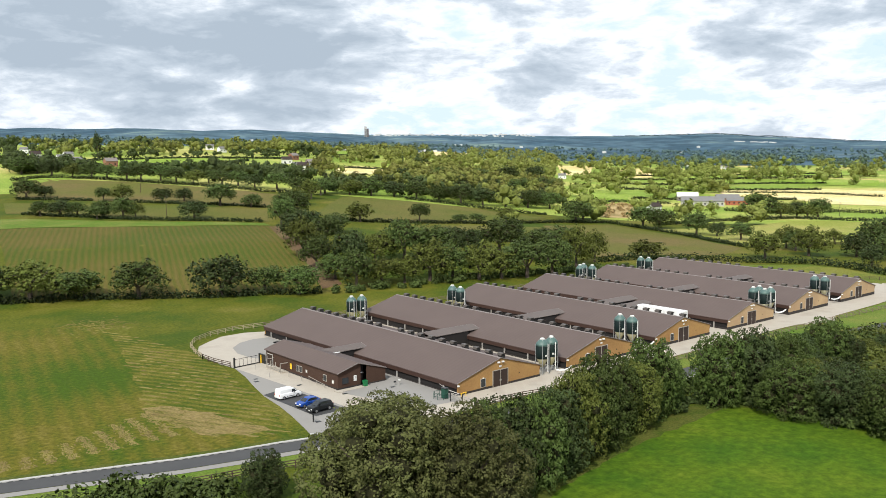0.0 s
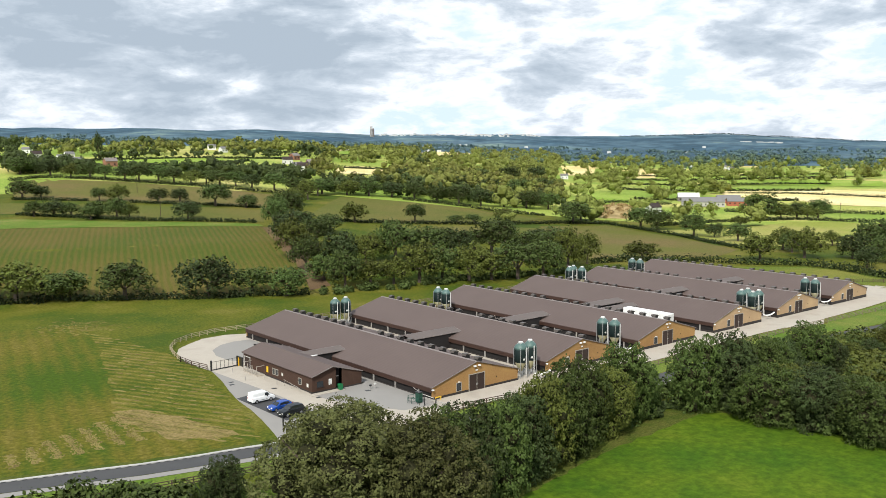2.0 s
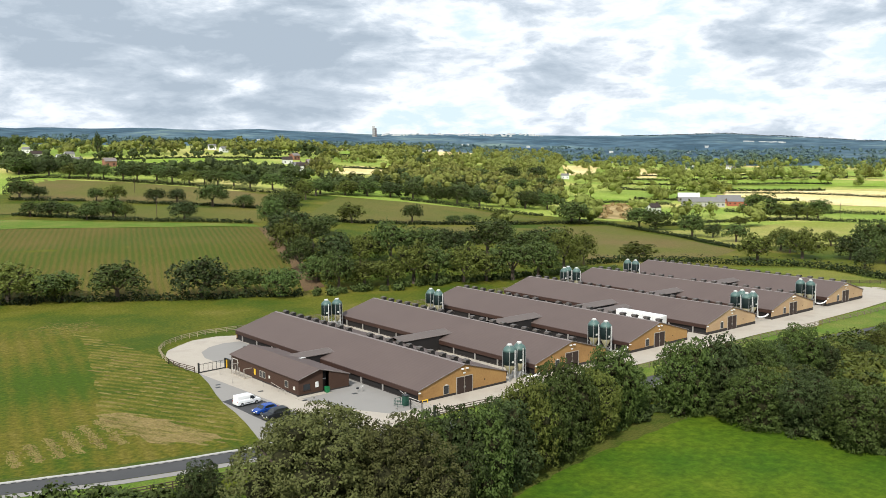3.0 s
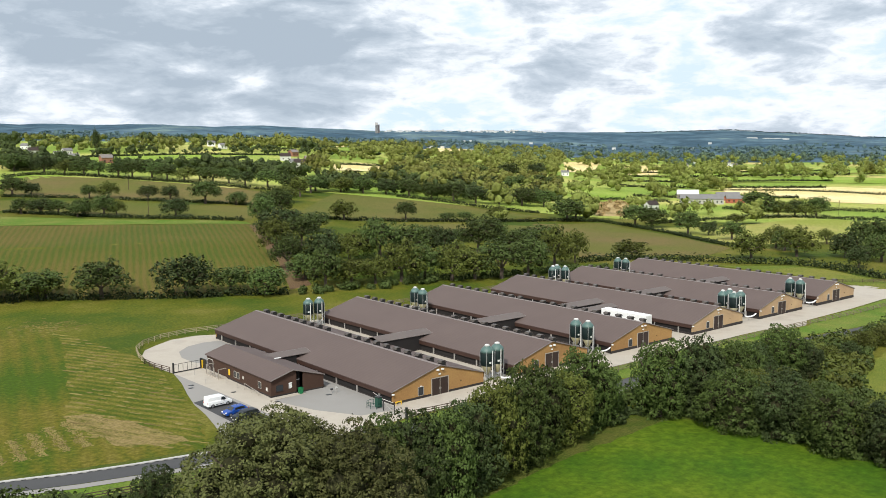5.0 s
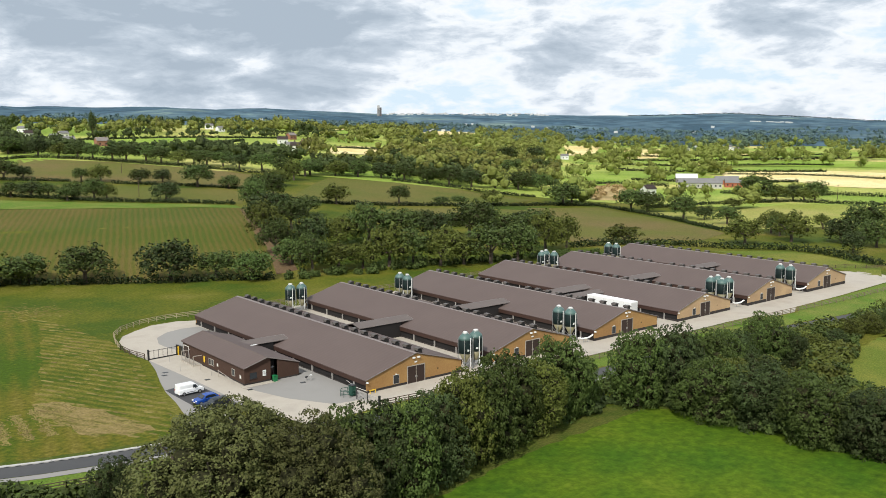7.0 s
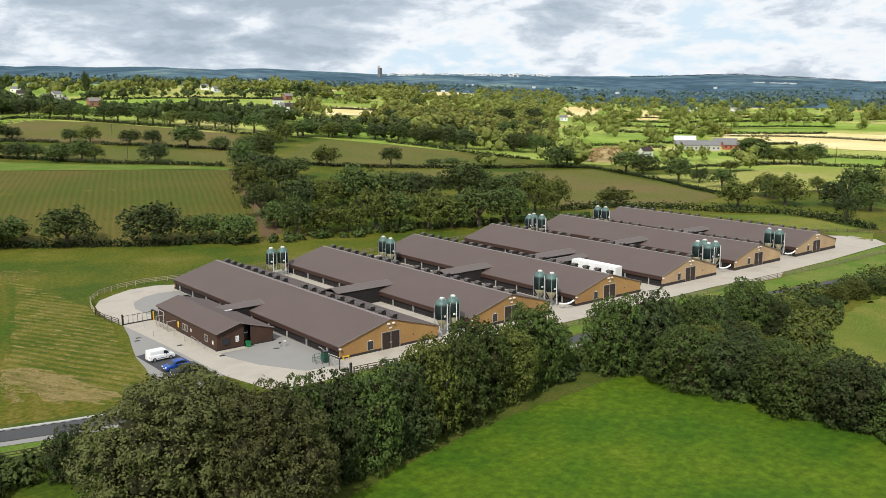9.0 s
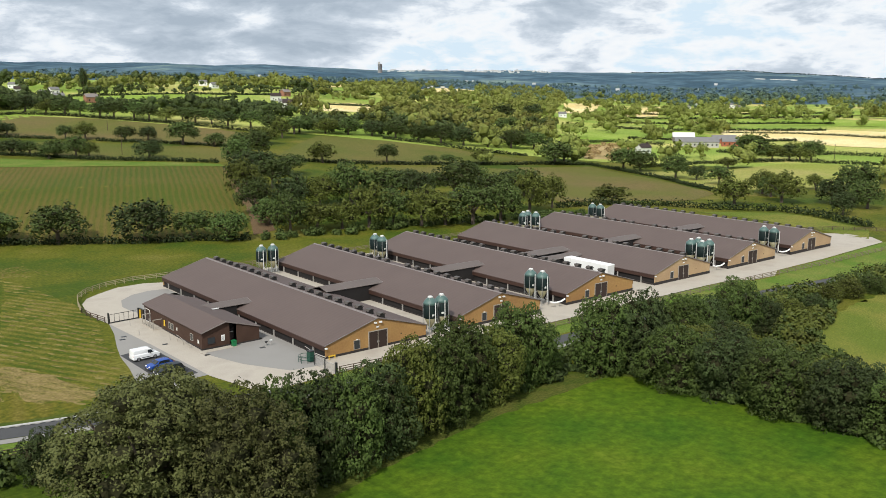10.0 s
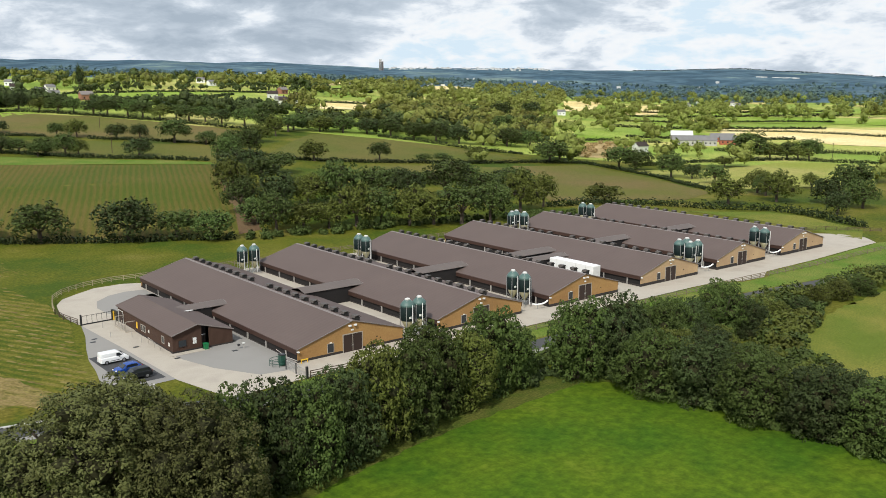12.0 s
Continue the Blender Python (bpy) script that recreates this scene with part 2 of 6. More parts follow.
M_ROUGHP = two_tone("rough_pasture", (0.100, 0.135, 0.016), (0.165, 0.165, 0.030), 0.05, lo=0.42, hi=0.58)
M_NEARFIELD = two_tone("lush_pasture", (0.040, 0.094, 0.004), (0.074, 0.122, 0.005), 0.07, lo=0.40, hi=0.58, fine=0.75, third=(0.110, 0.140, 0.012), mottle=1.7, bump=0.3)
M_SWATHE = material("cut_hay", (0.165, 0.132, 0.046), rough=0.95, vary=0.35, scale=0.4, grain=6.0, island=0.35, spec=0.1)
M_RAKED = two_tone("raked_hay", (0.050, 0.076, 0.004), (0.118, 0.112, 0.014), 0.10, lo=0.40, hi=0.55, stripe=(-27.5, 2.0, 0.13), third=(0.19, 0.150, 0.042), fine=2.0, mottle=1.8)
M_HAYPATCH = two_tone("dry_hay", (0.098, 0.092, 0.016), (0.215, 0.162, 0.064), 0.22, lo=0.38, hi=0.53, stripe=(-27.5, 2.0, 0.10), fine=2.0, mottle=1.9)
M_HAYBASE = two_tone("hay_stubble", (0.044, 0.080, 0.003), (0.108, 0.098, 0.010), 0.026, lo=0.43, hi=0.56, stripe=(12, 3.3, 0.05), third=(0.175, 0.135, 0.035), fine=1.2, mottle=1.9)
M_PLOUGH = two_tone("drilled_field", (0.060, 0.082, 0.009), (0.098, 0.087, 0.016), 0.011, stripe=(20, 2.1, 0.13), lo=0.40, hi=0.53, third=(0.128, 0.094, 0.028))
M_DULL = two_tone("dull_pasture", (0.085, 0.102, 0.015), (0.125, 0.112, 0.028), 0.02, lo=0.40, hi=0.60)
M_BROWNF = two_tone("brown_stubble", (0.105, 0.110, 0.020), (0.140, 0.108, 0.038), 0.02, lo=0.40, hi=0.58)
# valley fields in sun: the sunshine is put into these brighter base colours
M_LIME = two_tone("sunlit_green_pasture", (0.19, 0.29, 0.030), (0.27, 0.34, 0.065), 0.02)
M_EAST = two_tone("sunlit_olive_pasture", (0.22, 0.25, 0.042), (0.30, 0.28, 0.085), 0.02)
M_STRAW = two_tone("straw_stubble", (0.66, 0.52, 0.22), (0.76, 0.63, 0.34), 0.02)
M_SOIL = two_tone("bare_soil", (0.105, 0.062, 0.036), (0.140, 0.095, 0.050), 0.05)
M_ROUGHG = two_tone("rough_ground", (0.42, 0.31, 0.15), (0.25, 0.19, 0.08), 0.06)
# farmland colour raised in the same way, to stand for sunshine
M_PATCH = two_tone("sunlit_far_farmland", (0.19, 0.28, 0.040), (0.31, 0.35, 0.075), 0.010, third=(0.60, 0.47, 0.20), lo=0.42, hi=0.53)
# the haze of distance is painted into this blue base colour
M_HAZEWOOD = two_tone("distant_woodland", (0.034, 0.074, 0.108), (0.074, 0.128, 0.165), 0.0032, lo=0.44, hi=0.56, third=(0.19, 0.25, 0.19), fine=0.016, bump=0.0, mottle=1.9)
# inner crown shade, painted as a dark colour on the bough hearts
M_HEARTSHADE = material("shaded_crown_heart", (0.030, 0.030, 0.014), rough=0.95, vary=0.4, scale=1.0, grain=5.0, spec=0.05)
L_OAK = leaf_material("oak_leaf", (0.084, 0.090, 0.030))
L_GREEN = leaf_material("ash_leaf", (0.056, 0.080, 0.020))
L_OLIVE = leaf_material("olive_leaf", (0.088, 0.104, 0.022))
L_DRY = leaf_material("dry_weed", (0.36, 0.26, 0.12), island=0.4)
L_DARK = leaf_material("dark_leaf", (0.044, 0.062, 0.021))
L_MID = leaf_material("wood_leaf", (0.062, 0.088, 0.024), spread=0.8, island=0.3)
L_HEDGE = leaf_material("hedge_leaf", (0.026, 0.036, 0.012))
# sunlit wood: its sunshine is part of this lighter leaf colour
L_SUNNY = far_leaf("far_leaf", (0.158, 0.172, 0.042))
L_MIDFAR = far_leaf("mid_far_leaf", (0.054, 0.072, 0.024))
# leaf colour blued to carry the distant haze
L_HAZEBLUE = material("hazy_far_leaf", (0.098, 0.152, 0.150), rough=0.8, vary=0.28, scale=0.03, grain=1.0, island=0.05, spec=0.1)
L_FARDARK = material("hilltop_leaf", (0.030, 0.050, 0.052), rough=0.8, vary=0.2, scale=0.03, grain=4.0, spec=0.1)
# a weaker share of the same painted haze
L_VALLEY = far_leaf("hazy_valley_leaf", (0.095, 0.135, 0.085))
# eastern trees, lightened in colour for the sun on them
L_EAST = far_leaf("sunlit_east_leaf", (0.162, 0.186, 0.044))
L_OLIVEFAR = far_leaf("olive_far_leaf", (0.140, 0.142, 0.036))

# ---- mesh helpers ----


def mesh_of(bm, name):
    me = bpy.data.meshes.new(name)
    bm.to_mesh(me)
    bm.free()
    return me


def part(name, bm, mat, parent, label="", smooth=False):
    me = mesh_of(bm, name) if isinstance(bm, bmesh.types.BMesh) else bm
    if not me.materials:
        me.materials.append(mat)
    if smooth:
        for p in me.polygons:
            p.use_smooth = True
    ob = new(name, me)
    ob.parent = parent
    if label:
        tagged(ob, label)
    return ob


def thing(name, label, category, at=(0, 0, 0), turn=0.0, group="", kind=""):
    ob = new(name)
    ob.matrix_world = pose(*at, 0, 0, turn)
    return tagged(ob, label, category, group, kind)


def box(bm, x0, x1, y0, y1, z0, z1, bevel=0.0):
    v = [bm.verts.new(p) for p in ((x0, y0, z0), (x1, y0, z0), (x1, y1, z0), (x0, y1, z0), (x0, y0, z1), (x1, y0, z1), (x1, y1, z1), (x0, y1, z1))]
    fs = [bm.faces.new([v[i] for i in q]) for q in ((3, 2, 1, 0), (4, 5, 6, 7), (0, 1, 5, 4), (1, 2, 6, 5), (2, 3, 7, 6), (3, 0, 4, 7))]
    if bevel:
        es = list({e for f in fs for e in f.edges})
        bmesh.ops.bevel(bm, geom=es, offset=bevel, segments=2, affect="EDGES", profile=0.6)
    return bm


def boxed(*a, bevel=0.0):
    return box(bmesh.new(), *a, bevel=bevel)


def prism(bm, outline, axis, a, b):
    """Extrudes an outline of (u, v) pairs from a to b along axis 0 (u, v are y, z), 1 (x, z) or 2 (x, y)."""
    def at(u, v, w):
        return ((w, u, v), (u, w, v), (u, v, w))[axis]
    lo = [bm.verts.new(at(u, v, a)) for u, v in outline]
    hi = [bm.verts.new(at(u, v, b)) for u, v in outline]
    n = len(outline)
    bm.faces.new(lo[::-1])
    bm.faces.new(hi)
    for i in range(n):
        bm.faces.new((lo[i], lo[(i + 1) % n], hi[(i + 1) % n], hi[i]))
    bmesh.ops.recalc_face_normals(bm, faces=bm.faces[:])
    return bm


def tube(bm, p, q, r, n=8, r2=None):
    p, q = Vector(p), Vector(q)
    d = (q - p).normalized()
    s = d.orthogonal().normalized()
    u = d.cross(s)
    r2 = r if r2 is None else r2
    lo, hi = [], []
    for i in range(n):
        a = 2 * math.pi * i / n
        w = s * math.cos(a) + u * math.sin(a)
        lo.append(bm.verts.new(p + w * r))
        hi.append(bm.verts.new(q + w * r2))
    bm.faces.new(lo[::-1])
    bm.faces.new(hi)
    for i in range(n):
        bm.faces.new((lo[i], lo[(i + 1) % n], hi[(i + 1) % n], hi[i]))
    return bm


def lathe(bm, profile, n=20, cx=0.0, cy=0.0):
    rings = []
    for r, z in profile:
        rings.append([bm.verts.new((cx + r * math.cos(2 * math.pi * i / n), cy + r * math.sin(2 * math.pi * i / n), z)) for i in range(n)])
    for a, b in zip(rings, rings[1:]):
        for i in range(n):
            bm.faces.new((a[i], a[(i + 1) % n], b[(i + 1) % n], b[i]))
    bm.faces.new(rings[0][::-1])
    bm.faces.new(rings[-1])
    return bm


def along(line, step):
    """Points and headings every step metres along a line."""
    pts = []
    for (x0, y0), (x1, y1) in zip(line, line[1:]):
        n = max(1, round(math.hypot(x1 - x0, y1 - y0) / step))
        for i in range(n):
            pts.append((x0 + (x1 - x0) * i / n, y0 + (y1 - y0) * i / n))
    pts.append(line[-1])
    return pts


# ---- terrain ----
CX, CY = -81.8, -116.9
LEFT_D, LEFT_Z = (0, 265, 330, 470, 630, 1000, 2000), (0, 0, 9, 17, 28, 44, 62)
RIGHT_D, RIGHT_Z = (0, 265, 450, 630, 1000, 2000), (0, 0, -1, 0, 6, 24)
RIDGE_AZ, RIDGE_Z = (-30, 12.6, 27.8, 35.2, 43.6, 50.7, 57.6, 63.9, 70, 110), (118, 134, 132, 108, 106, 97, 99, 74, 56, 66)


def ground(x, y):
    dx, dy = x - CX, y - CY
    d, az = math.hypot(dx, dy), math.degrees(math.atan2(dx, dy))
    s = min(max((az - 22) / 33, 0.0), 1.0)
    s = s * s * (3 - 2 * s)
    z = float(np.interp(d, LEFT_D, LEFT_Z)) * (1 - s) + float(np.interp(d, RIGHT_D, RIGHT_Z)) * s
    if d > 2000:
        top = float(np.interp(az, RIDGE_AZ, RIDGE_Z)) + 9 * noise.noise((az * 0.22, 3.0, 0.0)) + 3 * noise.noise((az * 1.1, 7.0, 0.0))
        z += (top - z) * min((d - 2000) / 1900, 1.0)
        fold = min((d - 2000) / 250, 1.0) * min(max((3850 - d) / 250, 0.0), 1.0)
        z += fold * (13 * noise.noise((x / 430, y / 430, 2.0)) + 7 * noise.noise((x / 170, y / 170, 6.0)))
    elif d > 700:
        z += 5 * noise.noise((x / 330, y / 330, 0.0)) * min((d - 700) / 400, 1.0)
    return z


RINGS = [6, 30, 70, 120, 180, 225, 265, 297, 330, 365, 400, 450, 470, 520, 570, 630, 700, 780, 880, 1000, 1150, 1300, 1500, 1750, 2000] + list(range(2090, 3900, 90)) + [3900, 4300]
AZS = [a * 1.0 for a in range(-180, -2, 6)] + [a * 1.0 for a in range(0, 84)] + [a * 1.0 for a in range(84, 180, 6)]


def build_ground():
    verts = [(CX, CY, 0.0)]
    for d in RINGS:
        for a in AZS:
            x, y = CX + d * math.sin(radians(a)), CY + d * math.cos(radians(a))
            verts.append((x, y, ground(x, y)))
    n = len(AZS)
    faces = [(0, 1 + (i + 1) % n, 1 + i) for i in range(n)]
    mats = [0] * n
    for k in range(len(RINGS) - 1):
        for i in range(n):
            a, b = 1 + k * n + i, 1 + k * n + (i + 1) % n
            faces.append((a, b, b + n, a + n))
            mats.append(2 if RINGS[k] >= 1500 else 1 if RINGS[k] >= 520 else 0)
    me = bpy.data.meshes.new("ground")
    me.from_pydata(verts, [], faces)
    for m in (M_GRASS, M_PATCH, M_HAZEWOOD):
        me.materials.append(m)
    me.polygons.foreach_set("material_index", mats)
    for p in me.polygons:
        p.use_smooth = True
    tagged(new("ground", me), "rolling green farmland reaching wooded hills", "ground", kind="structure")


build_ground()


def ragged(outline, step, amount):
    """An outline with short uneven steps, as turf has."""
    pts = []
    for (x0, y0), (x1, y1) in zip(outline, outline[1:] + outline[:1]):
        n = max(1, round(math.hypot(x1 - x0, y1 - y0) / step))
        for i in range(n):
            x, y = x0 + (x1 - x0) * i / n, y0 + (y1 - y0) * i / n
            pts.append((x + amount * noise.noise((x * 0.4, y * 0.4, 1.0)), y + amount * noise.noise((x * 0.4, y * 0.4, 5.0))))
    return pts


def inside(x, y, outline):
    hit = False
    for (x0, y0), (x1, y1) in zip(outline, outline[1:] + outline[:1]):
        if (y0 > y) != (y1 > y) and x < (x1 - x0) * (y - y0) / (y1 - y0) + x0:
            hit = not hit
    return hit


def sheet(name, outline, mat, lift, label, category, cell=12.0, rag=0.0):
    """A thin patch of ground cover draped over the terrain."""
    bm = bmesh.new()
    if rag:
        outline = ragged(outline, rag * 1.3, rag)
    bm.faces.new([bm.verts.new((x, y, 0)) for x, y in outline])
    bmesh.ops.triangulate(bm, faces=bm.faces[:])
    for _ in range(7):
        es = [e for e in bm.edges if e.calc_length() > cell]
        if not es:
            break
        bmesh.ops.subdivide_edges(bm, edges=es, cuts=1)
        bmesh.ops.triangulate(bm, faces=[f for f in bm.faces if len(f.verts) > 3])
    for v in bm.verts:
        d = math.hypot(v.co.x - CX, v.co.y - CY)
        v.co.z = ground(v.co.x, v.co.y) + lift + (0.0006 * (d - 260) if d > 260 else 0.0)
    bmesh.ops.recalc_face_normals(bm, faces=bm.faces[:])
    if sum(f.normal.z for f in bm.faces) < 0:
        bmesh.ops.reverse_faces(bm, faces=bm.faces[:])
    me = mesh_of(bm, name)
    me.materials.append(mat)
    for p in me.polygons:
        p.use_smooth = True
    return tagged(new(name, me), label, category, kind="structure")


EDGE_a = [(-37, 155, 13.4, 10.1), (-28, 150, 16.6, 12), (-17, 146, 13.2, 8.6)]
EDGE2_a = [(-15, 145, 8.8, 7.9), (-2, 137, 14.7, 12.1), (18, 125, 16.1, 13.6), (31, 123, 11.4, 8.6), (37, 113, 11.1, 9.8)]
WOOD_a = [(57, 112, 14.2, 11.5), (65, 110, 12.2, 9.6), (72, 107, 13.2, 10.6), (80, 104, 14.2, 11.7), (87, 101, 14.3, 12.5), (94, 96, 13.4, 11.4), (101, 93, 12.6, 12.6), (109, 89, 14.6, 13.1), (120, 88, 14.9, 14), (139, 94, 15.8, 14.2), (155, 99, 12.4, 10.4), (57, 135, 12.6, 11.8), (57, 124, 12.6, 10.8), (63, 153, 13.2, 13.0), (69, 133, 12.4, 12.6), (81, 135, 14.3, 13.3), (93, 134, 16.4, 12.6), (106, 133, 16.7, 12.0), (117, 128, 15.0, 12.1), (133, 127, 15.5, 11.8)]
WOOD_b = [(147, 123, 17.0, 12.0), (166, 125, 15.8, 11.4), (74, 177, 12.5, 11.4), (80, 165, 13.5, 12.4), (88, 157, 10.1, 6.3), (100, 153, 10.1, 6.3), (117, 155, 10.5, 6.5), (134, 159, 10.9, 6.8), (150, 157, 9.8, 5.8), (166, 154, 11.4, 7.2), (191, 159, 10.6, 6.3), (88, 211, 11.9, 11.9), (102, 233, 11.5, 11.5), (114, 241, 13.1, 11.8), (94, 201, 14, 11.7), (101, 192, 13.8, 9.2), (123, 266, 11.2, 9.8), (142, 286, 13.3, 10.4), (163, 308, 14.2, 12), (180, 325, 13.2, 10.5)]
FIELD_a = [(135, 221, 11.9, 10.3), (170, 221, 9.8, 9.5), (228, 220, 10.6, 8.2), (274, 212, 17.1, 13.1), (294, 224, 13.1, 9.8), (292, 180, 15.4, 12.9), (297, 173, 15.4, 12.3), (285, 142, 13, 13), (288, 132, 9.2, 8), (204, 216, 8.5, 5.1), (196, 220, 8.4, 4.2), (30, 363, 13.3, 11.4), (40, 367, 9, 7.1), (60, 339, 8, 7.4), (68, 334, 10.4, 9.8), (82, 318, 10.7, 8), (93, 317, 9, 7.8), (100, 291, 14.4, 12.1), (111, 280, 9.6, 7.4), (17, 296, 8.2, 7.6)]
FIELD_b = [(24, 291, 10.8, 8.1), (30, 287, 8.6, 7), (38, 278, 9.6, 8.5), (44, 270, 10.5, 10.5), (69, 253, 11.6, 8.7), (34, 274, 7.9, 6.3), (49, 269, 7.9, 7.9)]
RIGHT_a = [(219, 67, 12.7, 11.8), (278, 113, 11.5, 9.3), (261, 81, 11.2, 11.2), (240, 60, 13.3, 13.3), (254, 73, 9.9, 9.9), (293, 75, 7.6, 7.6), (251, 46, 12, 11), (270, 47, 16, 15.5), (248, 31, 11.7, 11.7), (403, 174, 22.5, 16.7), (425, 163, 11.9, 10.4), (432, 153, 14.2, 12.7), (411, 166, 14.6, 11), (185, 97, 13.3, 8), (226, 29, 8.8, 8.8), (349, 155, 9.8, 6.6), (423, 155, 13.3, 8.8)]
LINE_a = [(78, 482, 14.3, 11.9), (87, 470, 11.8, 9.4), (95, 458, 13.9, 10.8), (101, 448, 11.4, 9.9), (109, 436, 13.5, 10.5), (114, 426, 13.3, 11.1), (124, 420, 14.7, 11.1), (128, 406, 13, 10.1), (134, 395, 12.8, 9.3), (144, 395, 10.8, 8.6), (146, 381, 14.1, 10.5), (153, 374, 12.6, 9.8), (158, 363, 12.4, 9.6), (168, 354, 13.7, 10.3), (174, 337, 13.4, 10.7), (64, 497, 16.2, 12.1), (75, 502, 12.3, 10.7), (188, 333, 13.5, 10.1), (203, 329, 13.6, 10.2), (217, 326, 13.7, 11)]
LINE_b = [(232, 323, 13.9, 10.4), (245, 317, 13.9, 11.2), (254, 306, 13.9, 11.8), (265, 298, 15.3, 12.5), (276, 290, 15.3, 12.5), (292, 286, 15.5, 12.7), (307, 281, 15.7, 12.9), (323, 277, 14.5, 11.6), (240, 372, 15, 11.3), (268, 373, 15.4, 10.8), (292, 367, 15.7, 11.8), (319, 362, 17.6, 13.6), (342, 352, 17.9, 13.8), (365, 347, 18.2, 14.9), (403, 361, 17.5, 15.7), (224, 375, 13.4, 9.7), (323, 434, 15.8, 11.4), (368, 435, 18.3, 13.7), (427, 453, 19.6, 14.7), (483, 477, 21, 16.8)]
LINE_c = [(544, 501, 20.3, 16.9), (446, 384, 14, 12.2)]
HEDGE_1 = [(-24, 148), (-11, 141), (2, 134), (15, 125), (29, 118), (42, 110)]
HEDGE_1B = [(-40, 152), (-23, 145)]
HEDGE_2 = [(12, 304), (30, 283), (47, 262), (69, 244), (89, 229)]
HEDGE_3 = [(26, 364), (55, 343)]
HEDGE_4 = [(71, 325), (93, 300), (118, 276)]
HEDGE_5 = [(48, 457), (69, 467), (91, 449), (125, 390), (152, 344), (171, 332)]
HEDGE_6 = [(122, 229), (139, 219), (161, 214), (204, 212), (262, 213), (294, 205)]
HEDGE_7 = [(294, 205), (290, 182), (282, 151), (261, 114), (250, 93)]
HEDGE_8 = [(157, 98), (179, 95), (196, 82), (204, 63), (216, 48), (216, 37), (204, 9)]
HEDGE_9 = [(232, 311), (251, 292), (265, 266), (285, 245)]
HEDGE_10 = [(312, 185), (358, 180), (410, 156), (419, 127), (429, 109)]
HEDGE_11 = [(601, 321), (630, 280), (633, 232), (629, 199)]
HEDGE_12 = [(437, 220), (439, 173), (477, 163), (483, 134)]
HEDGE_13 = [(379, 309), (436, 311), (460, 282)]
P_PLOUGH = [(-9, 262), (2, 261), (30, 247), (59, 230), (87, 217), (69, 173), (59, 143), (49, 121), (41, 116), (16, 128), (-11, 142), (-32, 152)]
P_STRIP = [(-3, 294), (9, 289), (45, 257), (88, 225), (87, 218), (60, 232), (3, 262), (-9, 263)]
P_MID = [(16, 351), (23, 349), (66, 317), (113, 268), (93, 229), (72, 244), (48, 265), (13, 308), (7, 311)]
P_UP = [(46, 451), (67, 460), (103, 423), (148, 336), (162, 322), (132, 287), (119, 280), (70, 330), (27, 366)]
P_CENTRE = [(125, 245), (164, 290), (191, 318), (226, 302), (245, 284), (258, 259), (271, 231), (219, 216), (163, 217), (137, 225)]
P_BROWN = [(238, 203), (287, 199), (275, 146), (246, 93), (219, 85), (193, 101), (168, 108), (195, 152)]
P_LOW = [(123, 187), (154, 205), (208, 204), (232, 196), (205, 169), (188, 185)]
P_EAST = [(294, 174), (335, 150), (397, 149), (413, 124), (415, 103), (332, 66), (297, 80), (260, 96), (277, 141)]
P_GREENE = [(192, 65), (212, 45), (212, 33), (199, 7), (182, -1), (186, 16), (192, 39)]
P_STRAW1 = [(618, 343), (651, 325), (697, 274), (698, 225), (548, 159), (538, 194), (568, 245), (540, 278)]
P_LIME1 = [(485, 389), (513, 362), (428, 295), (397, 310)]
P_ROUGH = [(381, 295), (421, 298), (416, 275), (334, 222), (319, 231)]
P_STRAW2 = [(342, 558), (386, 585), (412, 566), (330, 483), (290, 473)]
P_LIME2 = [(159, 625), (193, 632), (276, 638), (227, 549), (177, 520), (148, 555)]
P_STRAW3 = [(864, 1105), (1022, 1222), (1039, 1154), (875, 976), (770, 943)]
P_LIME3 = [(554, 894), (646, 1003), (681, 973), (528, 783), (481, 763)]
P_STRAW4 = [(885, 781), (944, 764), (770, 621), (698, 603)]
P_STRAW5 = [(900, 685), (979, 681), (807, 553), (750, 555)]
P_LIME4 = [(780, 438), (830, 379), (844, 295), (762, 259), (736, 328), (700, 386)]
P_LIME5 = [(816, 548), (890, 509), (821, 464), (754, 502)]
P_LIME6 = [(670, 460), (687, 451), (611, 398), (603, 408)]
P_TAN6 = [(648, 1089), (811, 1256), (699, 1081), (568, 949)]
P_LANE2 = [(102, 696), (127, 690), (114, 640), (87, 630)]
P_PADDOCK = [(55, 464), (87, 479), (82, 454), (49, 432)]
P_LIME7 = [(1009, 478), (1028, 378), (939, 338), (917, 428)]
HOUSES = [('white', 144, 782), ('white', 152, 683), ('white', 131, 633), ('white', 128, 586), ('cream', 127, 690), ('white', 327, 773), ('cream', 303, 572), ('cream', 270, 491), ('white', 295, 520), ('red', 349, 638), ('white', 319, 729), ('red', 141, 552), ('white', 984, 638), ('cream', 1080, 686), ('white', 1063, 621), ('white', 1021, 583), ('white', 628, 541), ('barn', 502, 295), ('barn2', 465, 257), ('brick_barn', 490, 243), ('brick_barn', 506, 262), ('cream', 389, 244), ('red', 315, 551), ('white', 274, 506)]


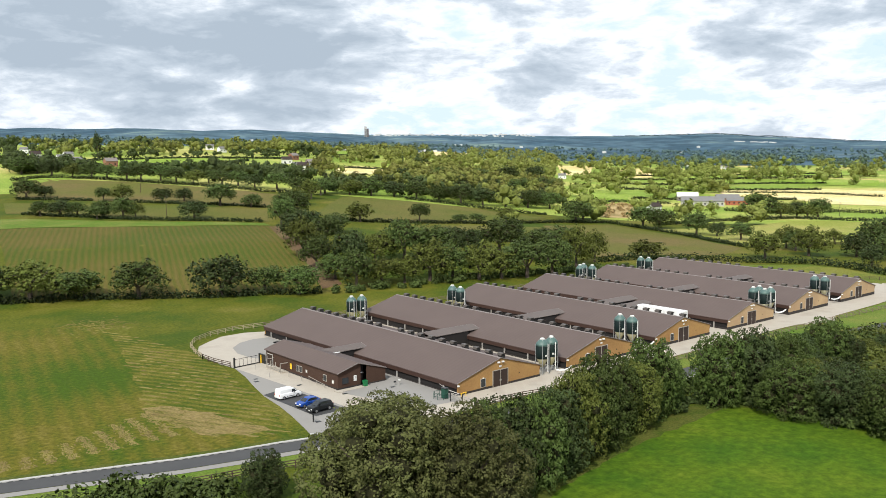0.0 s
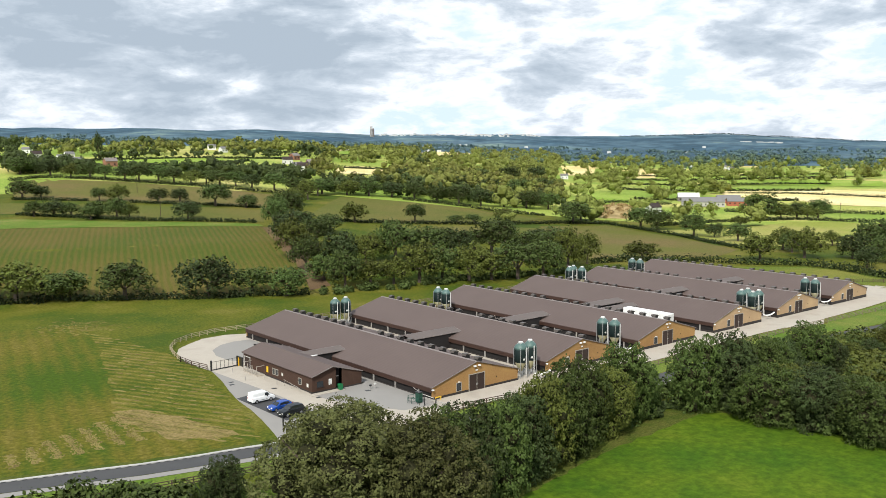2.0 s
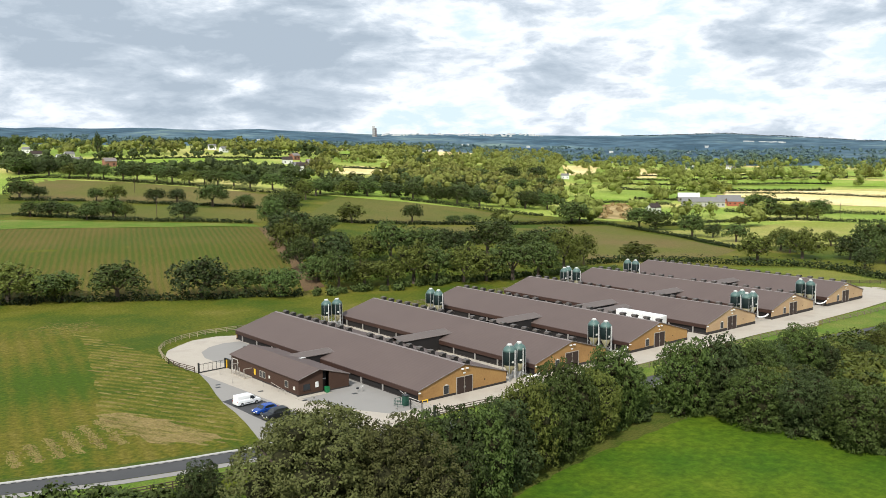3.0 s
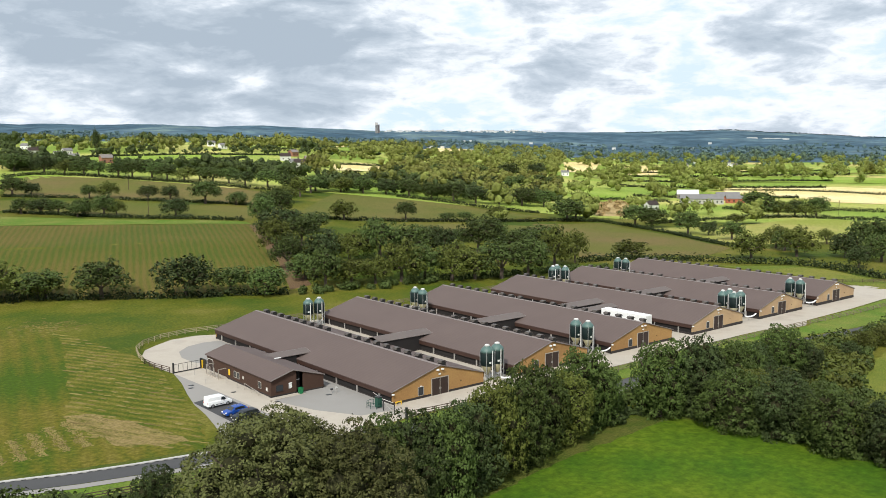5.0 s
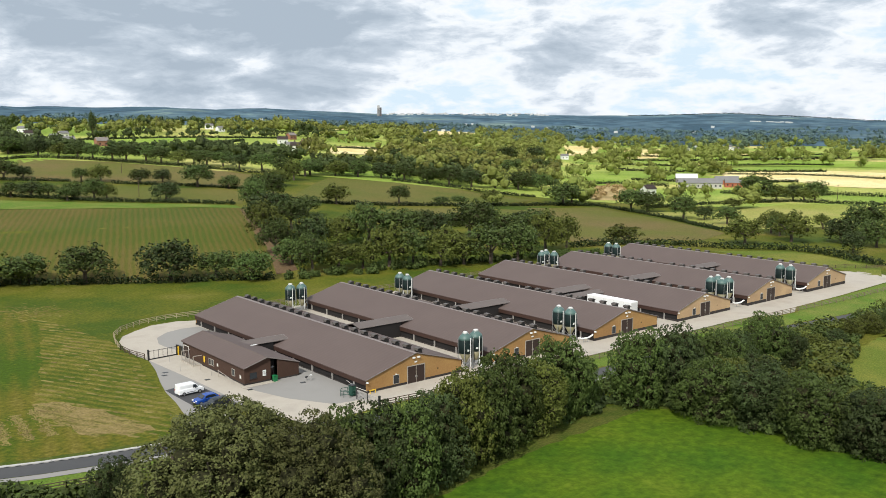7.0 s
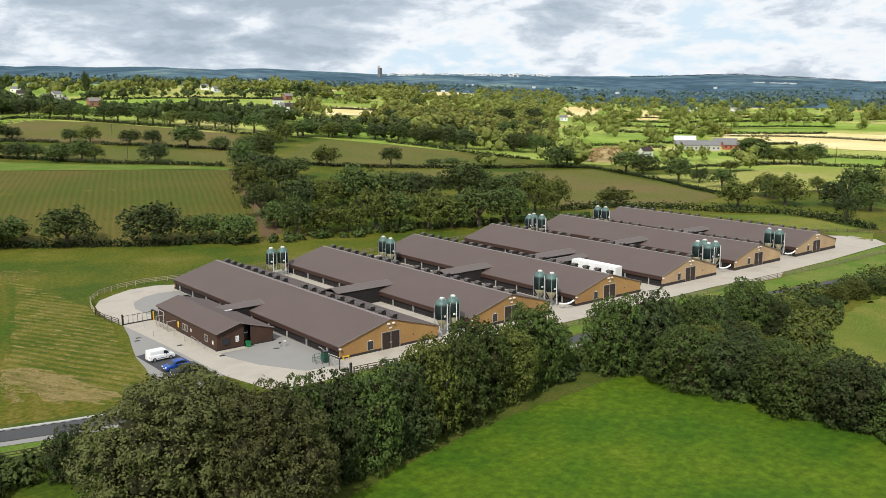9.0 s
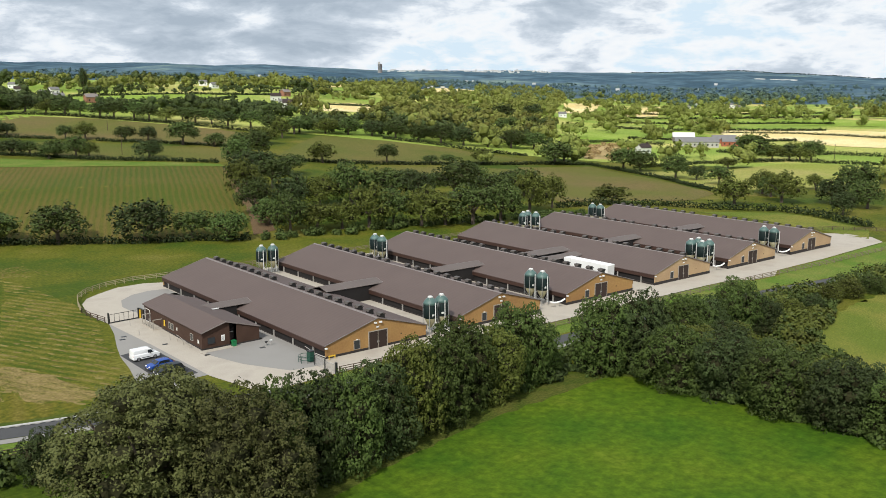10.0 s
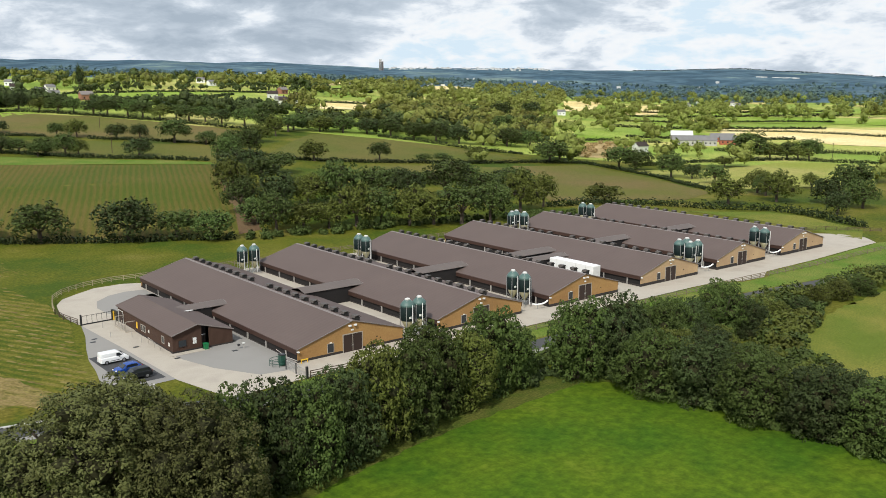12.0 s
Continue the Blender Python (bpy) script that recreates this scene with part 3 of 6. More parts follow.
P_SOIL = [(85, 216), (90, 214), (73, 170), (64, 143), (55, 117), (47, 116), (57, 139), (67, 170)]
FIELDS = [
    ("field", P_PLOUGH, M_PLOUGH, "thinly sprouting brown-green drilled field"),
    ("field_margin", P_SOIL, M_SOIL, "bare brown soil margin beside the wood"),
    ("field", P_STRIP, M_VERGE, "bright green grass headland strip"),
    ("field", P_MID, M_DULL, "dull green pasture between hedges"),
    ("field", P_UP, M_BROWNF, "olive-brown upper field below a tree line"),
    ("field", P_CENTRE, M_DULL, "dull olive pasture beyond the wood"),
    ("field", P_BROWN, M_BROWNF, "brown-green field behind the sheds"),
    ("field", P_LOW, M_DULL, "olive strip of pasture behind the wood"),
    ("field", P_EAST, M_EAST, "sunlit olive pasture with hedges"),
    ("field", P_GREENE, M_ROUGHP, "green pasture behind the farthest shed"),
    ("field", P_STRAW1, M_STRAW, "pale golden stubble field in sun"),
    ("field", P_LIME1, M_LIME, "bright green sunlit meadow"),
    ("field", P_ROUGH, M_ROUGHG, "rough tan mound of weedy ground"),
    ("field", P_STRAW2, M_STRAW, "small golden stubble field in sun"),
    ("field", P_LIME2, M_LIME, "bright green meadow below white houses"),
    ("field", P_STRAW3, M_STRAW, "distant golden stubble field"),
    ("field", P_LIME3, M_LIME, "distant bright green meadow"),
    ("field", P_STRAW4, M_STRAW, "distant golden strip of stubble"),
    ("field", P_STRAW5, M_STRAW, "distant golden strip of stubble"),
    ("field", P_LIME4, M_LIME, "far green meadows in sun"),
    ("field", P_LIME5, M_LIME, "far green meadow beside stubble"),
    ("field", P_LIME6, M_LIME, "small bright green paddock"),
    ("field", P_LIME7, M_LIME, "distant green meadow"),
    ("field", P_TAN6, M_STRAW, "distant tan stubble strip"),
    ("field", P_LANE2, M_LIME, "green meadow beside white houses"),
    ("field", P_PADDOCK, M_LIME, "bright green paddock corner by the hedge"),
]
for nm, outline, mat, label in FIELDS:
    far = math.hypot(outline[0][0] - CX, outline[0][1] - CY) > 620
    sheet(nm, outline, mat, 0.05, label, "field", cell=22.0 if far else 8.0)

# pasture in front of the camera, hay meadow beside the yard
sheet("pasture", [(-75, -55), (-50, -46), (-31, -40.4), (-17, -35.6), (-4, -32.6), (9, -31.6), (29, -31.6), (33, -39), (36, -53), (36, -67), (38, -82), (30, -130), (-20, -150), (-90, -130)], M_NEARFIELD, 0.03, "lush green pasture bounded by a tree row", "field", 9.0, 1.2)
sheet("pasture", [(114, -35.5), (97, -36.5), (73, -43.5), (63, -56), (58, -70), (57, -92), (120, -95), (190, -60), (190, -36), (140, -34)], M_ROUGHP, 0.03, "rough green pasture beyond the copse", "field", 9.0, 1.2)
sheet("hay_meadow", [(-26, 108), (-24, 90), (-23, 76), (-20.8, 58), (-21.8, 42), (-24, 30), (-27.5, 18), (-30.4, 4.5), (-32.2, -0.8), (-38, 0.2), (-50, 3.4), (-66, 8.5), (-120, 22), (-120, 118), (-60, 118)], M_HAYBASE, 0.03, "green hay meadow with browned patches", "field", 9.0, 1.2)


RAKED = [(-26.5, 102), (-23.5, 90), (-22.0, 78), (-19.8, 62), (-20.6, 50), (-21.8, 43), (-24.6, 30), (-27.6, 15), (-31.4, 2.6), (-35, 2.8), (-38, 4.6), (-42.4, 9.5), (-44.6, 17), (-44.8, 24), (-42.9, 30), (-40.2, 38), (-38, 47.5), (-34.4, 60.5), (-30, 75.5), (-27.4, 88)]
DRY = [(-43.2, 29.4), (-39.6, 27.4), (-36.4, 18.1), (-33.6, 5.6), (-37.3, 4.9), (-42.1, 10.3), (-44.1, 18.2), (-44.7, 24.2)]
sheet("raked_meadow", RAKED, M_RAKED, 0.036, "pale yellow-green freshly raked strip of meadow", "field", 7.0, 1.6)
sheet("hay_patch", DRY, M_HAYPATCH, 0.042, "flattened tan patch of dry cut grass", "field", 5.0, 1.6)


def cut_swathes():
    """Raked rows of cut hay: short low ridges of tan straw in the strip beside the yard, and bars on the headland."""
    rng = random.Random(71)
    bm = bmesh.new()

    def ridge(x, y, turn, length, width, high):
        d, n = Vector((math.cos(turn), math.sin(turn), 0)), Vector((-math.sin(turn), math.cos(turn), 0))
        c = Vector((x, y, ground(x, y) + 0.03))
        up = Vector((0, 0, high))
        mid = [c - d * length * 0.32 + up, c + d * length * 0.32 + up]
        rim = [c - d * length * 0.5, c - d * length * 0.3 - n * width * rng.uniform(0.35, 0.6), c + d * length * 0.3 - n * width * rng.uniform(0.35, 0.6), c + d * length * 0.5, c + d * length * 0.3 + n * width * rng.uniform(0.35, 0.6), c - d * length * 0.3 + n * width * rng.uniform(0.35, 0.6)]
        m = [bm.verts.new(p) for p in mid]
        v = [bm.verts.new(p) for p in rim]
        for q in ((v[0], v[1], m[0]), (v[1], v[2], m[1], m[0]), (v[2], v[3], m[1]), (v[3], v[4], m[1]), (v[4], v[5], m[0], m[1]), (v[5], v[0], m[0])):
            bm.faces.new(q)

    turn = radians(-62.5)
    along, across = (math.cos(turn), math.sin(turn)), (-math.sin(turn), math.cos(turn))
    for row in range(-24, 42):
        for k in range(-40, 40):
            w, u = row * 2.0 + rng.uniform(-0.3, 0.3) + 0.5 * math.sin(k * 0.4 + row), k * 1.8 + rng.uniform(-0.9, 0.9)
            x, y = -32 + along[0] * u + across[0] * w, 42 + along[1] * u + across[1] * w
            if inside(x, y, RAKED) and rng.random() < 0.55 + 0.9 * noise.noise((x / 8, y / 8, 2.0)):
                ridge(x, y, turn + rng.uniform(-0.12, 0.12), rng.uniform(0.9, 2.8), rng.uniform(0.3, 0.75), rng.uniform(0.03, 0.09))
    for i in range(19):  # headland bars towards the lane
        x0, y0 = -44.8 - i * 2.95, 26.5 - min(i, 7) * 1.4 + max(i - 7, 0) * 0.45
        y1 = 11.9 + max(i - 7, 0) * 0.75
        for _ in range(int((y0 - y1) * 16)):
            f = rng.random()
            ridge(x0 - 0.9 * f + rng.gauss(0, 0.42), y0 + (y1 - y0) * f, radians(rng.uniform(60, 115)), rng.uniform(0.4, 1.0), rng.uniform(0.12, 0.34), rng.uniform(0.02, 0.05))
    for _ in range(1100):  # loose straw on the dry patch and the far headland
        x, y = (rng.uniform(-45, -33), rng.uniform(5, 30)) if rng.random() < 0.7 else (rng.gauss(-25, 4.5), rng.gauss(106, 5))
        if y > 90 or inside(x, y, DRY):
            ridge(x, y, turn + rng.uniform(-0.5, 0.5), rng.uniform(0.4, 1.3), rng.uniform(0.12, 0.35), rng.uniform(0.02, 0.05))
    me = mesh_of(bm, "cut_hay")
    me.materials.append(M_SWATHE)
    tagged(new("cut_hay", me), "pale tan cut hay raked into rows", "hay", kind="stuff")


cut_swathes()

# ---- paving ----
sheet("yard", [(180, -6), (186, 0), (186, 8), (178, 16), (163, 16), (163, 72), (2, 71.5), (-2, 73.4), (-8, 72.9), (-13, 69.5), (-16.5, 66.5), (-18.8, 62), (-20, 55.6), (-20.2, 48.6), (-19.6, 43.8), (-18.5, 25), (-17.8, 4), (-15, -8), (0, -7), (14, -7.5), (34, -7), (54, -7.2), (94, -7.2), (103, -7.6), (107, -10.5), (115, -11.2), (121, -8.2), (143, -8)], M_CONC, 0.05, "pale beige concrete farmyard round the sheds", "yard", 8.0)
sheet("pavement", [(-19.6, 43.8), (-21.3, 35.9), (-23.5, 28.3), (-25.1, 21.9), (-26, 15.5), (-27.3, 9.3), (-29.0, 2.7), (-30.0, -0.8), (-29.4, -1.7), (-28.2, -2.1), (-26.9, -2.0), (-25.6, -1.5), (-24.4, -0.7), (-23.3, 0.3), (-22.4, 1.5), (-21.7, 2.9), (-21.3, 4.4), (-17.8, 4.6), (-18.5, 25)], M_TARMAC, 0.056, "grey tarmac path beside the hay meadow", "pavement", 8.0)
sheet("car_park", [(-24.8, 22.9), (-24.5, 6.3), (-18.6, 6.4), (-19.3, 24.3)], M_ASPHALT, 0.062, "black asphalt parking bay", "car park", 8.0)
sheet("tarmac_apron", [(-9.2, 17), (-13.6, 16.4), (-13.2, 13), (-11.2, 6), (-7, -1.5), (-0.5, -2.5), (0.4, 2), (0.4, 60), (-2, 60), (-2, 17)], M_TARMAC, 0.06, "pale grey tarmac between office and shed", "pavement", 8.0)
sheet("tarmac_loop", [(0, 65), (-4, 65.5), (-8, 64), (-11.5, 60.4), (-13.2, 55), (-13, 49.8), (-11.5, 46.5), (-8, 44), (0, 44)], M_TARMAC, 0.06, "grey tarmac turning area behind the office", "pavement", 8.0)


def ribbon(name, line, half, mat, lift, label, category):
    left, right = [], []
    for i, (x, y) in enumerate(line):
        x0, y0 = line[max(i - 1, 0)]
        x1, y1 = line[min(i + 1, len(line) - 1)]
        d = Vector((x1 - x0, y1 - y0)).normalized()
        left.append((x - d.y * half, y + d.x * half))
        right.append((x + d.y * half, y - d.x * half))
    return sheet(name, left + right[::-1], mat, lift, label, category, 9.0)


LANE = [(-140, 26), (-100, 15), (-75, 8.0), (-64, 4.4), (-57, 2.1), (-50.5, -0.2), (-43.5, -2.0), (-36, -3.5), (-28, -5.4), (-15, -9.5), (5, -14), (25, -16), (47, -16.4), (75, -17), (103, -20), (140, -25), (200, -36)]
sheet("verge", [(-14, -8.6), (0, -7.6), (14, -8), (34, -7.5), (54, -7.7), (94, -7.7), (102, -8.1), (106.5, -11), (115, -11.8), (121.5, -8.7), (143, -8.5), (180, -6.5), (205, -12), (205, -34), (140, -22.5), (103, -17.5), (75, -14.5), (47, -14), (25, -13.5), (5, -11.5)], M_VERGE, 0.03, "bright green grass verge beside the concrete road", "verge", 7.0, 0.5)
ribbon("lane", LANE, 1.95, M_LANE, 0.055, "narrow grey asphalt farm lane", "road")
ribbon("lane_path", [(x - 0.75, y - 2.75) for x, y in LANE], 0.75, M_TARMAC, 0.05, "pale path along the lane", "pavement")


ribbon("verge", [(x - 1.5, y - 5.6) for x, y in LANE[:10]], 2.1, M_VERGE, 0.04, "bright mown grass verge beside the path", "verge")


def kerb_line(line, label, half=0.11, step=1.8, gap=0.02):
    """Kerb stones end to end along a line."""
    k = thing("kerb", label, "kerb", kind="structure")
    pts = along(line, step)
    for (x0, y0), (x1, y1) in zip(pts, pts[1:]):
        d = Vector((x1 - x0, y1 - y0)).normalized()
        n = Vector((-d.y, d.x)) * half
        a, b = Vector((x0, y0)) + d * gap, Vector((x1, y1)) - d * gap
        part("kerb_stone", prism(bmesh.new(), [tuple(a - n), tuple(b - n), tuple(b + n), tuple(a + n)], 2, -0.05, 0.17), M_KERB, k)


M_MARGIN = two_tone("rank_margin", (0.050, 0.078, 0.008), (0.088, 0.094, 0.018), 0.25, lo=0.40, hi=0.60)
MARGIN = [(-60, -52.4), (-31, -44.4), (-17, -39.8), (-4, -37.2), (9, -35.8), (20, -35.0), (29, -34.4), (31.5, -36), (33, -42), (35, -53), (35.5, -67), (37.5, -82)]
sheet("pasture_margin", [(x, y + 4.6) for x, y in MARGIN[:7]] + [(34.5, -33), (36.5, -42), (38, -53), (38.5, -67), (40.5, -82)] + MARGIN[::-1], M_MARGIN, 0.045, "rank brownish grass margin along the trees", "field margin", 3.0, 0.7)


kerb_line([(x + 0.62, y + 2.2) for x, y in LANE[1:8]] + [(-30.6, -2.6)], "broad pale concrete kerb stones along the lane", 0.26, 1.3, 0.012)
slots = thing("gully_slots", "row of dark drainage slots along the lane kerb", "drain", kind="structure")
for x, y in along([(x + 0.53, y + 1.9) for x, y in LANE[1:8]], 1.3):
    part("slot", boxed(x - 0.30, x + 0.30, y - 0.10, y + 0.10, 0.0, 0.10), M_BLACK, slots)
ribbon("grass_edge", [(x + 0.95, y + 3.2) for x, y in LANE[1:8]] + [(-31.6, -1.2)], 0.75, M_MARGIN, 0.05, "browned uncut grass edge above the kerb", "grass edge")
BULB = [(-30.0, -0.8), (-29.4, -1.7), (-28.2, -2.1), (-26.9, -2.0), (-25.6, -1.5), (-24.4, -0.7), (-23.3, 0.3), (-22.4, 1.5), (-21.7, 2.9), (-21.3, 4.4)]
kerb_line(BULB, "pale kerb stones round the car park corner", 0.13, 1.4)

# ---- sheds ----
SHED_W, SHED_L, EAVE, RIDGE, PITCH_X = 21.06, 67.5, 2.26, 5.28, 28.2
SLOPE = (RIDGE - EAVE) / (SHED_W / 2)


def shed_x(k):
    return PITCH_X * k


def shed_z(k):
    return 0.08 * k


def build_shed():
    """One broiler shed, its front left roof corner over the origin, running back along +y."""
    s = thing("poultry_shed", "long brown-roofed poultry shed with larch-boarded gable", "shed", group="row of poultry sheds")
    w, l, h = SHED_W, SHED_L, RIDGE
    th = 0.14
    # roof slopes with a folded edge
    for name, x0, z0, x1, z1 in (("roof_slope", 0.0, EAVE, w / 2, h), ("roof_slope", w, EAVE, w / 2, h)):
        bm = bmesh.new()
        prism(bm, [(x0, z0), (x1, z1), (x1, z1 - th), (x0, z0 - th)], 1, -0.15, l)
        part(name, bm, M_ROOF, s)
    part("ridge_cap", prism(bmesh.new(), [(w / 2 - 0.35, h - 0.06), (w / 2, h + 0.06), (w / 2 + 0.35, h - 0.06), (w / 2, h - 0.03)], 1, -0.17, l + 0.02), M_TRIM, s, "pale folded ridge capping")
    # pale barge flashing on the gable edges
    for y in (-0.22, l):
        bm = bmesh.new()
        prism(bm, [(-0.02, EAVE - 0.10), (w / 2, h - 0.10), (w + 0.02, EAVE - 0.10), (w + 0.02, EAVE + 0.05), (w / 2, h + 0.05), (-0.02, EAVE + 0.05)], 1, y, y + 0.07)
        part("barge_flashing", bm, M_TRIM, s, "thin pale metal flashing")
    # gable walls
    for y in (0.0, l - 0.2):
        bm = bmesh.new()
        prism(bm, [(0.25, 0.42), (w - 0.25, 0.42), (w - 0.25, EAVE - 0.05), (w / 2, h - 0.15), (0.25, EAVE - 0.05)], 1, y, y + 0.18)
        part("gable_wall", bm, M_BOARD, s, "upright larch boarding, honey brown")
        part("plinth", boxed(0.2, w - 0.2, y - 0.04, y + 0.2, -0.3, 0.44), M_PLINTH, s)
    # side walls set back under the roof, with fascia and posts
    for sx, x in ((1, 0.0), (-1, w)):
        a, b = sorted((x + sx * 0.42, x + sx * 0.54))
        # the shade of the side opening is put into the wall's black
        part("side_wall", boxed(a, b, 0.2, l - 0.2, -0.3, EAVE + 0.02), M_DARK, s, "side wall coloured near-black as a shaded opening")
        a, b = sorted((x + sx * 0.06, x + sx * 0.14))
        part("fascia", boxed(a, b, 0.02, l - 0.02, EAVE - 0.92, EAVE - 0.03), M_FASCIA, s, "reddish brown fascia board")
        a, b = sorted((x + sx * 0.30, x + sx * 0.40))
        part("side_plinth", boxed(a, b, 0.02, l - 0.02, -0.3, 0.18), M_PLINTH, s)
        for i in range(10):
            y = 3.6 + i * 6.75
            a, b = sorted((x + sx * 0.12, x + sx * 0.34))
            part("post", boxed(a, b, y, y + 0.22, -0.3, EAVE - 0.88), M_POST, s, "pale galvanised post")
    # double door with pale frame
    d0, d1, dz = 8.75, 12.35, 3.0
    part("door_frame", boxed(d0 - 0.14, d0, -0.10, 0.02, 0.0, dz), M_FRAME, s)
    part("door_frame", boxed(d1, d1 + 0.14, -0.10, 0.02, 0.0, dz), M_FRAME, s)
    part("door_frame", boxed(d0 - 0.14, d1 + 0.14, -0.10, 0.02, dz, dz + 0.13), M_FRAME, s)
    mid = (d0 + d1) / 2
    for a, b in ((d0, mid - 0.05), (mid + 0.05, d1)):
        leaf = part("door_leaf", boxed(a, b, -0.07, 0.02, -0.1, dz), M_DOOR, s, "dark brown sheeted door leaf")
        part("handle", boxed(mid - 0.20 if a == d0 else mid + 0.12, mid - 0.12 if a == d0 else mid + 0.20, -0.12, -0.07, 1.0, 1.3), M_STEEL, leaf)
    part("door_stile", boxed(mid - 0.05, mid + 0.05, -0.09, 0.02, -0.1, dz), M_FRAME, s)
    # wicket with pale frame
    win = part("window", boxed(5.75, 6.85, -0.05, 0.02, 0.62, 2.05), M_GLASS, s, "dark window")
    for a in ((5.66, 5.75, 0.55, 2.14), (6.85, 6.94, 0.55, 2.14), (5.75, 6.85, 2.05, 2.14), (5.75, 6.85, 0.55, 0.62)):
        part("frame", boxed(a[0], a[1], -0.09, 0.02, a[2], a[3]), M_FRAME, win)
    # lamps under the ridge and over the doors
    for x, z in ((9.95, 4.35), (11.0, 4.35)):
        bm = boxed(x - 0.22, x + 0.22, -0.42, -0.06, z, z + 0.26, bevel=0.04)
        part("floodlight", bm, M_LAMPW, s, "white floodlight")
    part("wall_box", boxed(10.25, 10.75, -0.14, 0.0, 3.55, 3.82, bevel=0.03), M_LAMPW, s, "white wall box")
    part("wall_light", boxed(6.15, 6.45, -0.20, 0.0, 2.15, 2.28), M_LAMPW, s)
    part("eave_lamp", boxed(0.05, 0.40, -0.45, -0.1, 1.75, 1.95), M_LAMPW, s, "white corner lamp")
    part("grille", boxed(15.3, 15.5, -0.04, 0.0, 1.55, 1.75), M_DARK, s)
    # chimney fans along the ridge
    ys = [1.3 + 3.32 * i for i in range(10)] + [39.0 + 3.29 * i for i in range(9)]
    zc = h - SLOPE * 1.45
    for y in ys:
        bm = boxed(11.65, 12.55, y - 0.52, y + 0.52, zc - 0.4, zc + 0.50)
        v = part("ridge_vent", bm, M_VENT, s, "black ridge ventilator")
        prism_pts = [(11.42, zc + 0.40), (11.62, zc + 0.76), (12.32, zc + 0.82), (12.80, zc + 0.50), (12.80, zc + 0.42), (12.30, zc + 0.72), (11.66, zc + 0.67), (11.50, zc + 0.40)]
        part("cowl", prism(bmesh.new(), prism_pts, 1, y - 0.6, y + 0.6), M_COWL, v, "grey hood")
    return s


first_shed = build_shed()
for k in range(1, 6):
    shed = copy_thing(first_shed, pose(shed_x(k), 0, shed_z(k)))
    if k >= 3:  # the farther three have paler boards
        tagged(shed, "long brown-roofed poultry shed with pale boarded gable")
        for o in shed.children:
            if o.name.startswith("gable_wall"):
                o.material_slots[0].link = "OBJECT"
                o.material_slots[0].material = M_BOARDPALE
                tagged(o, "upright pale larch boarding")


def build_link(x0, x1, y, z, half, label):
    """A low gabled passage roof between two sheds."""
    s = thing("link_passage", label, "link building")
    eave = z - half * 0.24
    for sy in (-1, 1):
        bm = bmesh.new()
        prism(bm, [(y + sy * half, eave), (y, z), (y, z - 0.12), (y + sy * half, eave - 0.12)], 0, x0, x1)
        part("roof_slope", bm, M_ROOF_XLIT, s)
        a, b = sorted((y + sy * half, y + sy * (half + 0.05)))
        part("eave_flashing", boxed(x0, x1, a, b, eave - 0.13, eave + 0.02), M_TRIM, s)
        a, b = sorted((y + sy * (half - 0.3), y + sy * (half - 0.15)))
        # wall blacked in for the shade below the link roof
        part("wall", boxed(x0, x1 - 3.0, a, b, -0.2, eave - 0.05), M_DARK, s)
    part("end_flashing", prism(bmesh.new(), [(y - half, eave), (y, z), (y + half, eave), (y + half, eave + 0.06), (y, z + 0.07), (y - half, eave + 0.06)], 0, x1 - 0.05, x1 + 0.03), M_TRIM, s)
    return s


for k in range(5):
    build_link(shed_x(k) + 18.0, shed_x(k + 1) + 3.6, 31.0, 3.95 + shed_z(k), 2.5, "low brown-roofed link passage between sheds")
build_link(shed_x(2) + 18.0, shed_x(3) + 2.2, 25.2, 3.75, 2.0, "low brown-roofed link passage beside another")
build_link(-7.6, 3.2, 33.0, 3.6, 2.0, "low brown-roofed link between office and shed")

# ---- silos ----


def build_silo():
    """A bulk feed silo on four legs: cone, barrel, dome and lid."""
    s = thing("feed_silo", "dark green feed silo with pale cone on steel legs", "silo", group="feed silos")
    part("barrel", lathe(bmesh.new(), [(1.18, 3.0), (1.24, 3.05), (1.25, 4.3), (1.24, 5.40), (1.23, 5.42)], 20), M_SILO, s, "glossy dark green barrel", True)
    part("dome", lathe(bmesh.new(), [(1.235, 5.40), (1.235, 5.72), (1.20, 5.84), (0.98, 6.18), (0.58, 6.52), (0.42, 6.60)], 20), M_SILOTOP, s, "pale green translucent dome", True)
    part("cone", lathe(bmesh.new(), [(0.22, 1.15), (0.30, 1.3), (1.20, 3.08)], 20), M_SILOCONE, s, "yellowish translucent cone", True)
    part("lid", lathe(bmesh.new(), [(0.45, 6.60), (0.45, 6.82), (0.36, 6.90)], 16), M_OFFWHITE, s, "white lid")
    for i in range(4):
        a = math.pi / 4 + i * math.pi / 2
        c, d = 1.30 * math.cos(a), 1.30 * math.sin(a)
        bm = tube(bmesh.new(), (c, d, 0.0), (c, d, 5.5), 0.06)
        tube(bm, (c, d, 5.5), (0.42 * math.cos(a), 0.42 * math.sin(a), 6.75), 0.05)
        part("leg", bm, M_STEEL, s)
        b = a + math.pi / 2
        part("brace", tube(bmesh.new(), (c, d, 0.4), (1.30 * math.cos(b), 1.30 * math.sin(b), 2.2), 0.03, 6), M_STEEL, s)
    part("fill_pipe", tube(bmesh.new(), (0.05, -1.42, 0.6), (0.05, -1.42, 5.9), 0.09), M_OFFWHITE, s)
    part("auger_box", boxed(-0.3, 0.3, -0.3, 0.3, 0.85, 1.2, bevel=0.04), M_STEEL, s)
    part("label_plate", boxed(-0.55, -0.10, -1.27, -1.22, 3.5, 3.85), M_OFFWHITE, s)
    return s


